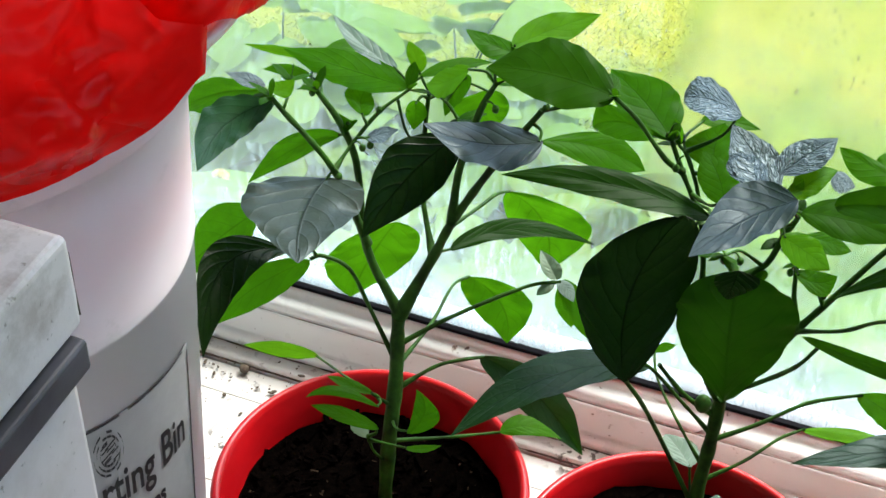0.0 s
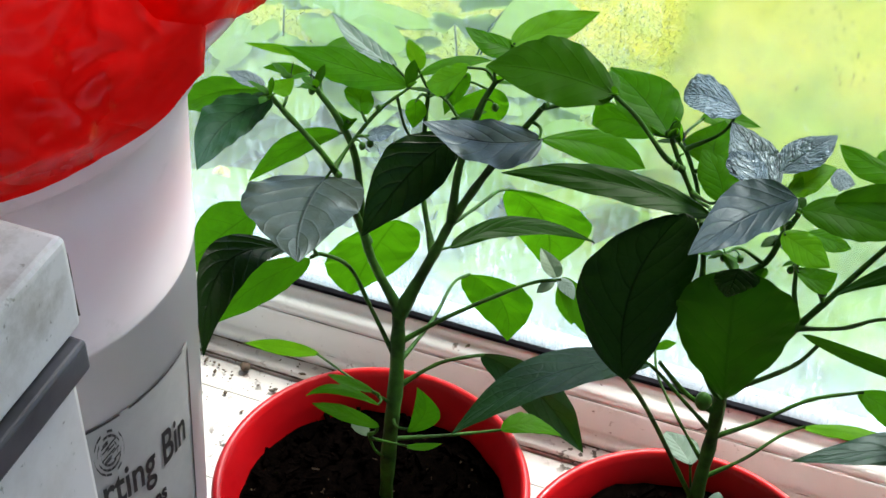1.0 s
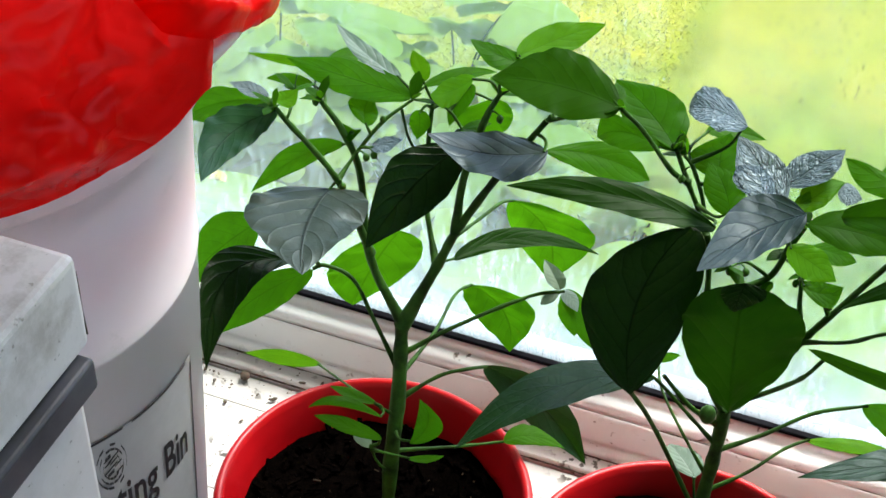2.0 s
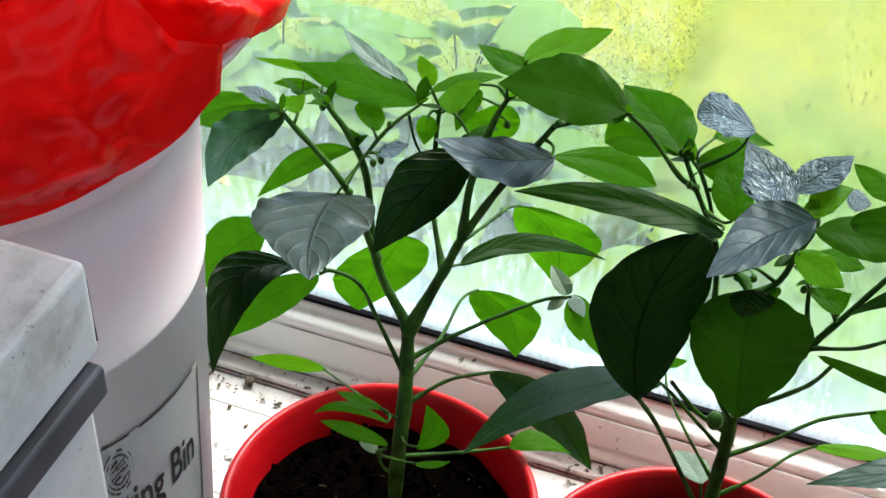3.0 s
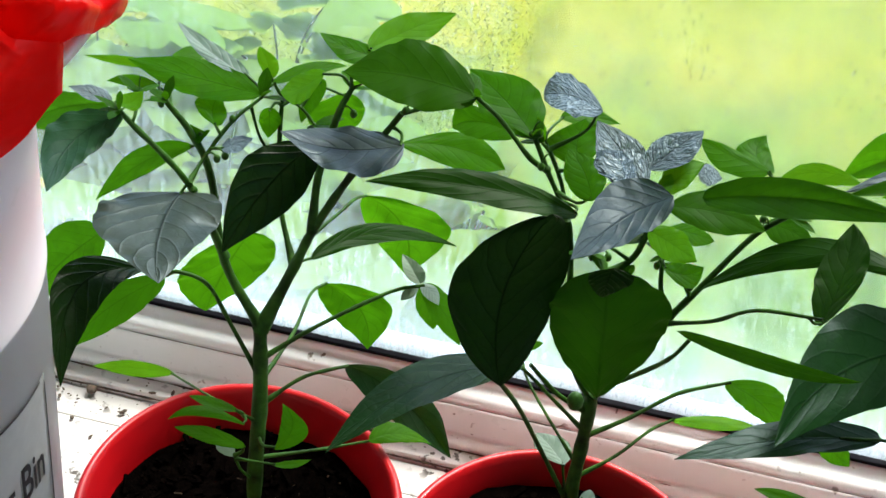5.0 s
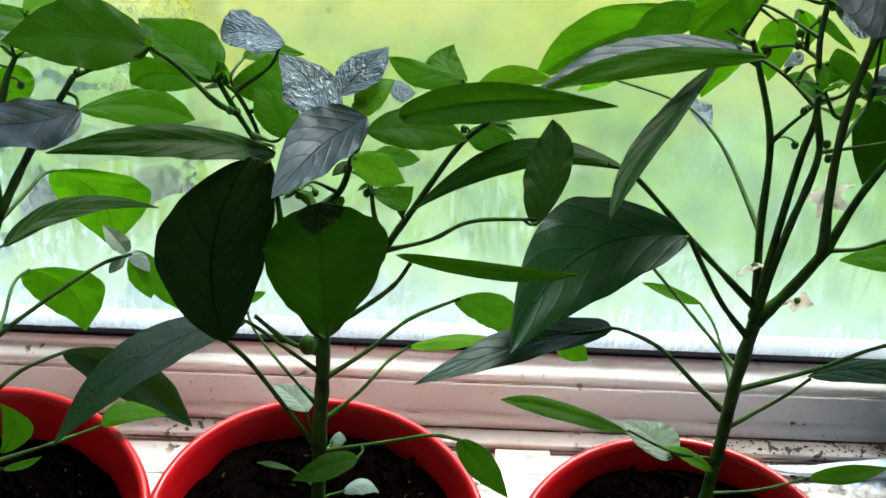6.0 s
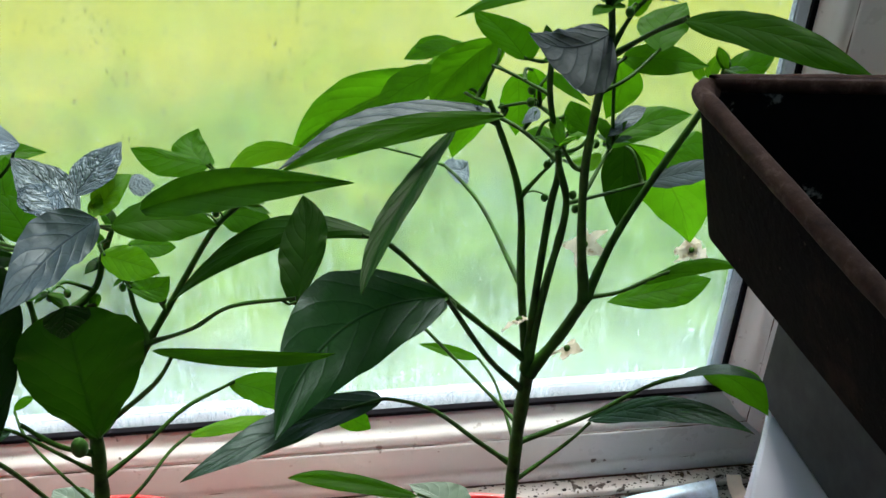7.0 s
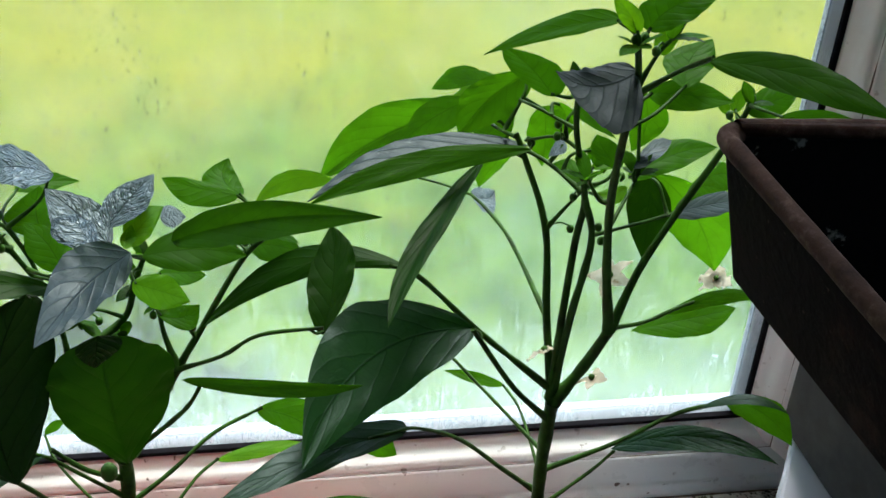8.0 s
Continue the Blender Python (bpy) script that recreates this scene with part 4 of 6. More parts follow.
def pot(P, x, y, seed, level):
    """Red plastic pot with a broad rolled rim, its soil and bits of bark on the soil."""
    R = 0.110
    prof = [(0.0, 0.0015), (0.072, 0.0015), (0.076, 0.004), (0.0985, 0.138), (0.0990, 0.142), (0.1065, 0.143), (0.1090, 0.146), (R, 0.152), (R, 0.1655), (0.1085, 0.1690), (0.1060, 0.1705), (0.1035, 0.1690), (0.1020, 0.1640), (0.0995, 0.158), (0.0965, 0.146), (0.0735, 0.008), (0.0, 0.006)]
    body = part("pot", lathe(prof[::-1], 128, (x, y)), RED, P, "glossy red plastic pot")
    r = random.Random(seed)
    bm = bmesh.new()
    n, m = 14, 56
    rows = [[bm.verts.new((x, y, level))] * m]
    for i in range(1, n + 1):
        q = (0.0735 + (level - 0.008) * 0.1667) * i / n
        row = []
        for k in range(m):
            p = Vector((x + q * math.cos(2 * math.pi * k / m), y + q * math.sin(2 * math.pi * k / m), 0.0))
            z = level + 0.006 * noise.noise(p * 35 + Vector((0, 0, seed))) + 0.0025 * noise.noise(p * 140)
            row.append(bm.verts.new((p.x, p.y, z)))
        rows.append(row)
    for a, b in zip(rows, rows[1:]):
        for k in range(m):
            vs = [a[k], a[(k + 1) % m], b[(k + 1) % m], b[k]]
            bm.faces.new(list(dict.fromkeys(vs)))
    soil = part("soil", bm, SOIL, P, "dark crumbly potting soil")
    for name, material, count, thick, label in (("loose_soil", SOIL, 320, 1.0, "dark crumbs of soil"), ("bark_litter", FIBRE, 50, 0.36, "pale bark fibres on the soil")):
        bm = bmesh.new()
        for k in range(count):
            q, a = 0.09 * math.sqrt(r.random()), r.uniform(0, 6.28)
            c = Vector((x + q * math.cos(a), y + q * math.sin(a), level + 0.003 + 0.003 * r.random()))
            s = r.uniform(0.0008, 0.0026) * thick
            mtx = Matrix.Translation(c) @ Euler((r.uniform(-0.5, 0.5), r.uniform(-0.5, 0.5), r.uniform(0, 6))).to_matrix().to_4x4() @ Matrix.Diagonal((s * r.uniform(1, 5), s, s * 0.6, 1))
            bmesh.ops.create_cube(bm, size=1.6, matrix=mtx)
        tagged(part(name, bm, material, soil, label, smooth=False), kind="stuff")


def potted(x, y, seed, level, label):
    P = thing("potted_pepper_plant", label, "potted plant", "pepper plants on the sill")
    pot(P, x, y, seed, level)
    return P


plant_a = potted(0.003, 0.009, 3, 0.136, "bushy green pepper plant in red pot beside white bin")
plant_b = potted(0.218, 0.010, 7, 0.146, "bushy pepper plant with wrinkled top leaves in red pot")
plant_c = potted(0.450, -0.013, 11, 0.148, "tall open pepper plant with withered blossoms in a red pot")

# plant a
P = plant_a
limb(P, 'stem', [(0.007, 0.023, 0.122), (0.008, 0.030, 0.192), (0.006, 0.046, 0.232), (-0.000, 0.066, 0.279)], 0.00521, 0.00484)
limb(P, 'branch', [(0.000, 0.065, 0.276), (0.019, 0.081, 0.326), (0.028, 0.086, 0.351), (0.050, 0.093, 0.396), (0.077, 0.103, 0.442)], 0.00396, 0.00189)
limb(P, 'branch', [(0.028, 0.086, 0.351), (0.029, 0.094, 0.389), (0.037, 0.106, 0.429), (0.043, 0.115, 0.444)], 0.00292, 0.00172)
limb(P, 'branch', [(0.018, 0.080, 0.323), (0.000, 0.106, 0.353), (-0.003, 0.116, 0.395), (-0.004, 0.125, 0.420)], 0.00189, 0.00129)
limb(P, 'branch', [(-0.000, 0.066, 0.279), (-0.026, 0.074, 0.321), (-0.037, 0.084, 0.381), (-0.049, 0.085, 0.410), (-0.064, 0.085, 0.430)], 0.0031, 0.00172)
limb(P, 'branch', [(-0.026, 0.075, 0.324), (-0.041, 0.058, 0.393), (-0.073, 0.055, 0.432), (-0.078, 0.050, 0.444)], 0.00224, 0.00172)
limb(P, 'branch', [(-0.041, 0.058, 0.393), (-0.036, 0.076, 0.403), (-0.024, 0.090, 0.421), (-0.010, 0.105, 0.432)], 0.00155, 0.00103)
limb(P, 'branch', [(-0.073, 0.055, 0.432), (-0.072, 0.059, 0.436), (-0.076, 0.075, 0.440)], 0.00112, 0.00086)
limb(P, 'branch', [(-0.015, 0.099, 0.427), (-0.010, 0.098, 0.408), (-0.003, 0.100, 0.393)], 0.00086, 0.00086)
limb(P, 'branch', [(-0.004, 0.125, 0.420), (0.013, 0.109, 0.427), (0.023, 0.105, 0.419)], 0.0012, 0.00086)
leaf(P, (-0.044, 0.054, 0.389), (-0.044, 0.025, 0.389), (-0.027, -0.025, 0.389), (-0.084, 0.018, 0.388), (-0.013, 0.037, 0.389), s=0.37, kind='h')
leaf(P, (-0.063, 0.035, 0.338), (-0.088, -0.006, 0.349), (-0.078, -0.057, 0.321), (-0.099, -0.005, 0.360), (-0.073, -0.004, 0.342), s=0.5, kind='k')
leaf(P, (-0.061, 0.059, 0.311), (-0.093, 0.043, 0.290), (-0.116, 0.024, 0.263), (-0.106, 0.048, 0.293), (-0.080, 0.038, 0.286))
leaf(P, (-0.114, 0.085, 0.314), (-0.136, 0.074, 0.294), (-0.158, 0.056, 0.268), (-0.151, 0.089, 0.302), (-0.120, 0.062, 0.288))
leaf(P, (-0.076, 0.049, 0.442), (-0.097, 0.032, 0.432), (-0.091, -0.020, 0.434), (-0.116, 0.041, 0.433), (-0.082, 0.024, 0.431), kind='d')
leaf(P, (-0.093, 0.073, 0.429), (-0.125, 0.078, 0.416), (-0.152, 0.070, 0.402), (-0.137, 0.084, 0.420), (-0.128, 0.062, 0.410))
leaf(P, (-0.049, 0.088, 0.398), (-0.082, 0.086, 0.378), (-0.112, 0.076, 0.348), (-0.089, 0.092, 0.382), (-0.075, 0.082, 0.376), s=0.5)
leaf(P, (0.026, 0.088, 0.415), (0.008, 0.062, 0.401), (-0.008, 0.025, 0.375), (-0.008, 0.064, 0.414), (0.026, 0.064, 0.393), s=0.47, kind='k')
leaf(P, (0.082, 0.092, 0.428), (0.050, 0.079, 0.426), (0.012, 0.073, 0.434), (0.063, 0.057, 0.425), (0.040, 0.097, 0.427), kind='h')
leaf(P, (0.026, 0.089, 0.325), (0.054, 0.126, 0.323), (0.108, 0.155, 0.303), (0.049, 0.131, 0.326), (0.054, 0.118, 0.320), s=0.4, kind='b')
leaf(P, (0.042, 0.164, 0.323), (0.067, 0.173, 0.293), (0.072, 0.168, 0.256), (0.045, 0.165, 0.292), (0.096, 0.185, 0.294), s=0.5)
limb(P, 'petiole', [(0.027, 0.085, 0.347), (0.035, 0.121, 0.340), (0.039, 0.145, 0.334), (0.042, 0.164, 0.323)], 0.0012, 0.00103)
leaf(P, (0.123, 0.091, 0.472), (0.086, 0.095, 0.475), (0.043, 0.095, 0.469), (0.083, 0.117, 0.485), (0.089, 0.076, 0.467), kind='m')
leaf(P, (0.062, 0.112, 0.472), (0.044, 0.109, 0.476), (0.024, 0.109, 0.483), (0.047, 0.115, 0.478), (0.044, 0.100, 0.472))
leaf(P, (0.053, 0.112, 0.476), (0.071, 0.131, 0.481), (0.096, 0.148, 0.488), (0.062, 0.136, 0.485), (0.079, 0.124, 0.477), s=0.42, kind='y')
leaf(P, (0.157, 0.096, 0.449), (0.137, 0.112, 0.458), (0.112, 0.121, 0.470), (0.125, 0.101, 0.455), (0.151, 0.126, 0.462), s=0.5)
leaf(P, (0.145, 0.118, 0.432), (0.122, 0.124, 0.432), (0.104, 0.124, 0.423), (0.110, 0.132, 0.437), (0.122, 0.113, 0.427))
leaf(P, (0.070, 0.130, 0.398), (0.106, 0.149, 0.389), (0.134, 0.158, 0.373), (0.110, 0.161, 0.393), (0.108, 0.136, 0.383), s=0.55)
leaf(P, (-0.010, 0.106, 0.433), (-0.047, 0.108, 0.434), (-0.097, 0.108, 0.438), (-0.047, 0.121, 0.439), (-0.050, 0.096, 0.429))
# silvery glare on this leaf, put in as the pale underside colour
leaf(P, (-0.024, 0.118, 0.436), (-0.049, 0.127, 0.440), (-0.077, 0.140, 0.450), (-0.054, 0.122, 0.440), (-0.040, 0.130, 0.441), s=0.5, kind='u')
leaf(P, (-0.080, 0.120, 0.429), (-0.105, 0.122, 0.426), (-0.133, 0.123, 0.423), (-0.106, 0.125, 0.427), (-0.104, 0.119, 0.424), kind='y')
leaf(P, (-0.077, 0.104, 0.426), (-0.093, 0.105, 0.425), (-0.110, 0.103, 0.422), (-0.095, 0.108, 0.427), (-0.089, 0.101, 0.423))
leaf(P, (-0.080, 0.130, 0.425), (-0.070, 0.142, 0.426), (-0.059, 0.150, 0.423), (-0.074, 0.146, 0.428), (-0.066, 0.138, 0.424))
leaf(P, (-0.010, 0.122, 0.434), (-0.014, 0.127, 0.441), (-0.021, 0.132, 0.449), (-0.020, 0.126, 0.442), (-0.008, 0.129, 0.442), kind='y')
leaf(P, (-0.006, 0.112, 0.438), (0.013, 0.129, 0.441), (0.032, 0.142, 0.440), (0.008, 0.132, 0.443), (0.016, 0.126, 0.440))
leaf(P, (0.025, 0.119, 0.449), (0.015, 0.110, 0.443), (0.002, 0.103, 0.440), (0.010, 0.116, 0.446), (0.016, 0.098, 0.438), kind='y')
leaf(P, (0.022, 0.124, 0.440), (0.017, 0.114, 0.431), (0.015, 0.103, 0.420), (0.011, 0.115, 0.432), (0.024, 0.116, 0.431))
leaf(P, (0.030, 0.147, 0.416), (0.025, 0.145, 0.400), (0.025, 0.142, 0.382), (0.008, 0.138, 0.400), (0.042, 0.151, 0.400), s=0.5)
leaf(P, (-0.027, 0.078, 0.408), (-0.020, 0.082, 0.410), (-0.010, 0.088, 0.413), (-0.023, 0.089, 0.410), (-0.016, 0.075, 0.410), kind='s')
leaf(P, (-0.033, 0.085, 0.419), (-0.038, 0.094, 0.423), (-0.037, 0.105, 0.427), (-0.050, 0.096, 0.425), (-0.029, 0.094, 0.422))
leaf(P, (-0.042, 0.088, 0.410), (-0.043, 0.082, 0.405), (-0.050, 0.088, 0.414), (-0.051, 0.085, 0.407), (-0.040, 0.092, 0.408))
leaf(P, (-0.009, 0.114, 0.418), (-0.008, 0.112, 0.408), (-0.007, 0.106, 0.401), (-0.015, 0.112, 0.409), (-0.002, 0.116, 0.409))
leaf(P, (-0.086, 0.059, 0.442), (-0.101, 0.066, 0.439), (-0.119, 0.071, 0.437), (-0.101, 0.060, 0.439), (-0.100, 0.072, 0.440), kind='s')
leaf(P, (-0.079, 0.052, 0.447), (-0.073, 0.055, 0.447), (-0.067, 0.062, 0.452), (-0.079, 0.058, 0.449), (-0.067, 0.052, 0.445), kind='y')
leaf(P, (-0.034, 0.145, 0.286), (-0.050, 0.139, 0.255), (-0.063, 0.128, 0.218), (-0.080, 0.125, 0.253), (-0.021, 0.149, 0.256))
leaf(P, (0.010, 0.182, 0.218), (0.033, 0.186, 0.198), (0.045, 0.175, 0.167), (0.014, 0.176, 0.196), (0.054, 0.195, 0.200), s=0.42)
limb(P, 'petiole', [(0.005, 0.051, 0.244), (0.010, 0.104, 0.240), (0.005, 0.159, 0.226), (0.010, 0.182, 0.218)], 0.00138, 0.00112)
limb(P, 'petiole', [(0.003, 0.057, 0.258), (0.034, 0.077, 0.278), (0.075, 0.107, 0.294), (0.096, 0.117, 0.297)], 0.00155, 0.0012)
leaf(P, (0.081, 0.191, 0.231), (0.088, 0.183, 0.219), (0.094, 0.172, 0.205), (0.079, 0.177, 0.218), (0.098, 0.184, 0.218))
leaf(P, (0.095, 0.117, 0.298), (0.111, 0.110, 0.285), (0.126, 0.100, 0.267), (0.107, 0.102, 0.282), (0.114, 0.119, 0.287), s=0.4)
leaf(P, (-0.001, 0.014, 0.208), (-0.007, 0.016, 0.213), (-0.014, 0.016, 0.216), (-0.011, 0.012, 0.212), (-0.006, 0.021, 0.214), kind='u')
leaf(P, (0.094, 0.117, 0.298), (0.102, 0.114, 0.295), (0.108, 0.109, 0.290), (0.098, 0.110, 0.294), (0.104, 0.118, 0.296), kind='u')
leaf(P, (0.092, 0.116, 0.298), (0.088, 0.111, 0.295), (0.083, 0.106, 0.290), (0.084, 0.111, 0.295), (0.091, 0.109, 0.293), kind='u')
leaf(P, (0.093, 0.117, 0.298), (0.086, 0.121, 0.306), (0.078, 0.125, 0.313), (0.083, 0.114, 0.306), (0.093, 0.123, 0.306), kind='u')
limb(P, 'petiole', [(0.006, 0.044, 0.228), (0.027, 0.066, 0.238), (0.044, 0.076, 0.242), (0.054, 0.088, 0.237)], 0.00155, 0.0012)
leaf(P, (0.052, 0.088, 0.237), (0.086, 0.113, 0.190), (0.124, 0.124, 0.127), (0.078, 0.099, 0.186), (0.099, 0.124, 0.193), s=0.5, kind='d')
limb(P, 'petiole', [(0.008, 0.030, 0.192), (0.042, 0.052, 0.187), (0.074, 0.074, 0.183)], 0.00129, 0.00103)
leaf(P, (0.074, 0.074, 0.183), (0.089, 0.086, 0.183), (0.114, 0.093, 0.173), (0.084, 0.093, 0.186), (0.093, 0.081, 0.180))
limb(P, 'petiole', [(0.004, 0.052, 0.246), (-0.019, 0.061, 0.281), (-0.035, 0.065, 0.307), (-0.053, 0.062, 0.315), (-0.061, 0.060, 0.311)], 0.00155, 0.0012)
limb(P, 'petiole', [(0.007, 0.040, 0.216), (-0.005, 0.033, 0.230), (-0.047, 0.078, 0.189), (-0.091, 0.124, 0.149)], 0.00112, 0.00086)
leaf(P, (-0.090, 0.125, 0.149), (-0.124, 0.131, 0.138), (-0.160, 0.134, 0.126), (-0.126, 0.136, 0.140), (-0.121, 0.125, 0.135), kind='y')
leaf(P, (0.004, 0.023, 0.231), (-0.019, 0.014, 0.246), (-0.041, 0.003, 0.242), (-0.022, 0.017, 0.247), (-0.017, 0.011, 0.244))
leaf(P, (0.007, 0.014, 0.220), (-0.013, 0.005, 0.234), (-0.036, 0.001, 0.239), (-0.013, 0.010, 0.236), (-0.013, -0.000, 0.232))
leaf(P, (0.026, 0.019, 0.218), (0.033, 0.032, 0.230), (0.024, 0.039, 0.241), (0.026, 0.026, 0.229), (0.044, 0.031, 0.228), s=0.5)
leaf(P, (-0.002, 0.027, 0.238), (-0.018, 0.025, 0.242), (-0.034, 0.023, 0.246), (-0.019, 0.029, 0.243), (-0.018, 0.021, 0.241))
leaf(P, (0.026, 0.012, 0.211), (0.037, 0.016, 0.211), (0.049, 0.022, 0.213), (0.036, 0.018, 0.212), (0.039, 0.014, 0.210))
limb(P, 'petiole', [(0.008, 0.028, 0.171), (0.003, 0.016, 0.193), (-0.001, 0.014, 0.209)], 0.00112, 0.00086)
bud(P, (-0.037, 0.057, 0.390), 0.0025, 0.008)
bud(P, (-0.024, 0.076, 0.405), 0.0025, 0.008)
bud(P, (-0.028, 0.073, 0.404), 0.0025, 0.008)
bud(P, (-0.066, 0.083, 0.429), 0.0025, 0.008)
bud(P, (0.165, 0.083, 0.439), 0.0025, 0.008)
bud(P, (0.156, 0.097, 0.450), 0.0025, 0.008)
bud(P, (0.047, 0.105, 0.433), 0.0025, 0.008)
bud(P, (0.002, 0.119, 0.426), 0.0025, 0.008)
bud(P, (-0.024, 0.091, 0.422), 0.0025, 0.008)
bud(P, (0.079, 0.105, 0.443), 0.0025, 0.008)
bud(P, (0.084, 0.109, 0.445), 0.0025, 0.008)
limb(P, 'petiole', [(0.077, 0.103, 0.442), (0.089, 0.109, 0.444), (0.100, 0.106, 0.451)], 0.00103, 0.00086)
knit(plant_a, 4)

# plant b
P = plant_b
limb(P, 'stem', [(0.217, 0.034, 0.122), (0.217, 0.046, 0.161), (0.217, 0.057, 0.208), (0.218, 0.065, 0.243), (0.218, 0.070, 0.279)], 0.00484, 0.00428)
limb(P, 'branch', [(0.218, 0.070, 0.276), (0.203, 0.077, 0.295), (0.194, 0.079, 0.344), (0.190, 0.085, 0.374), (0.184, 0.089, 0.400), (0.169, 0.092, 0.428), (0.158, 0.096, 0.448)], 0.00258, 0.00138)
limb(P, 'branch', [(0.218, 0.070, 0.279), (0.231, 0.078, 0.294), (0.252, 0.092, 0.331), (0.268, 0.101, 0.356), (0.293, 0.116, 0.394), (0.310, 0.120, 0.411)], 0.00292, 0.00155)
limb(P, 'branch', [(0.192, 0.082, 0.357), (0.223, 0.097, 0.369), (0.232, 0.100, 0.395), (0.238, 0.102, 0.411)], 0.00258, 0.00172)
limb(P, 'branch', [(0.246, 0.087, 0.320), (0.223, 0.094, 0.359)], 0.00258, 0.00258)
limb(P, 'branch', [(0.253, 0.092, 0.332), (0.246, 0.102, 0.351), (0.242, 0.108, 0.373), (0.232, 0.107, 0.387)], 0.00206, 0.00129)
limb(P, 'branch', [(0.265, 0.099, 0.351), (0.253, 0.104, 0.368), (0.245, 0.100, 0.379)], 0.00138, 0.00086)
limb(P, 'branch', [(0.224, 0.097, 0.372), (0.210, 0.090, 0.385), (0.203, 0.075, 0.391)], 0.00112, 0.00086)
limb(P, 'branch', [(0.184, 0.088, 0.399), (0.177, 0.097, 0.418), (0.167, 0.104, 0.434), (0.161, 0.107, 0.438)], 0.00155, 0.00103)
limb(P, 'branch', [(0.168, 0.093, 0.430), (0.157, 0.088, 0.440), (0.138, 0.092, 0.459), (0.123, 0.091, 0.472)], 0.00172, 0.00129)
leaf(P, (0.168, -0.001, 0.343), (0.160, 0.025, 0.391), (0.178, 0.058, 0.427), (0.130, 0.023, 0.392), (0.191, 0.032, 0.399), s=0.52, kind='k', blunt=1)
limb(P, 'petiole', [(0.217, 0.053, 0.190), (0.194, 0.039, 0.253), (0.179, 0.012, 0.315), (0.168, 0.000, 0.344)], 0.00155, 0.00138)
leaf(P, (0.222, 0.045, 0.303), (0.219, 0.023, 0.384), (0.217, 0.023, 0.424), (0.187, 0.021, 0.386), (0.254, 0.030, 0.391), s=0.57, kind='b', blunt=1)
# added dark patch: the round leaf's curled tip, its dark look put into colour
leaf(P, (0.218, 0.014, 0.435), (0.217, 0.012, 0.430), (0.215, 0.011, 0.415), (0.206, 0.0125, 0.4265), (0.230, 0.0125, 0.4305), s=0.3, kind='k')
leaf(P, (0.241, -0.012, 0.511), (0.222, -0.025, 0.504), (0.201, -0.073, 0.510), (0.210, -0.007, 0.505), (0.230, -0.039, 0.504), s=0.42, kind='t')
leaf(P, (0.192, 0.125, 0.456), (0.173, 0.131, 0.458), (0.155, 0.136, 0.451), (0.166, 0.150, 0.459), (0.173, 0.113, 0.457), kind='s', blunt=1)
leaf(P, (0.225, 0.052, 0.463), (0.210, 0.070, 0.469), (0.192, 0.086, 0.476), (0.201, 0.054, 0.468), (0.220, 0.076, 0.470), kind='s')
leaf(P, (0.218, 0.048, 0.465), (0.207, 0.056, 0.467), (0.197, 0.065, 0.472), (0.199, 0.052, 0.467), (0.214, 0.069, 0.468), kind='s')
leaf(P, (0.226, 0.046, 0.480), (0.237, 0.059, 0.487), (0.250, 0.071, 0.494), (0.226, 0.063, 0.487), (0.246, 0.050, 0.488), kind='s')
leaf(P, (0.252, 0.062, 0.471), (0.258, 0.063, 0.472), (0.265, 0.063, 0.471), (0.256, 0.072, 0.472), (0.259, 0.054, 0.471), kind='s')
leaf(P, (0.165, 0.151, 0.427), (0.180, 0.158, 0.426), (0.201, 0.163, 0.422), (0.179, 0.164, 0.429), (0.182, 0.152, 0.424))
leaf(P, (0.185, 0.105, 0.429), (0.180, 0.121, 0.433), (0.182, 0.135, 0.441), (0.162, 0.117, 0.431), (0.195, 0.126, 0.435), s=0.5)
leaf(P, (0.198, 0.064, 0.437), (0.191, 0.076, 0.445), (0.178, 0.089, 0.451), (0.181, 0.071, 0.442), (0.201, 0.081, 0.447))
leaf(P, (0.236, 0.039, 0.473), (0.243, 0.049, 0.478), (0.254, 0.060, 0.481), (0.236, 0.057, 0.480), (0.247, 0.044, 0.475), kind='y')
leaf(P, (0.235, 0.035, 0.474), (0.235, 0.042, 0.476), (0.238, 0.047, 0.480), (0.232, 0.042, 0.476), (0.240, 0.042, 0.476), kind='y')
leaf(P, (0.294, 0.128, 0.433), (0.271, 0.131, 0.438), (0.250, 0.139, 0.440), (0.269, 0.136, 0.440), (0.267, 0.121, 0.433))
leaf(P, (0.295, 0.135, 0.428), (0.285, 0.149, 0.429), (0.289, 0.164, 0.434), (0.273, 0.149, 0.429), (0.294, 0.149, 0.429))
leaf(P, (0.257, 0.057, 0.460), (0.300, 0.041, 0.484), (0.361, 0.003, 0.513), (0.293, 0.051, 0.488), (0.298, 0.029, 0.479), s=0.42, kind='m')
leaf(P, (0.240, 0.072, 0.438), (0.266, 0.074, 0.439), (0.296, 0.080, 0.428), (0.268, 0.087, 0.444), (0.267, 0.062, 0.434), kind='m')
leaf(P, (0.298, 0.130, 0.394), (0.313, 0.134, 0.390), (0.331, 0.134, 0.381), (0.317, 0.142, 0.393), (0.311, 0.124, 0.385), kind='m')
leaf(P, (0.336, 0.049, 0.394), (0.344, 0.079, 0.410), (0.345, 0.107, 0.425), (0.329, 0.076, 0.409), (0.357, 0.085, 0.413), s=0.5, kind='b')
limb(P, 'petiole', [(0.253, 0.092, 0.332), (0.279, 0.072, 0.360), (0.301, 0.058, 0.388), (0.336, 0.046, 0.402)], 0.00138, 0.00112)
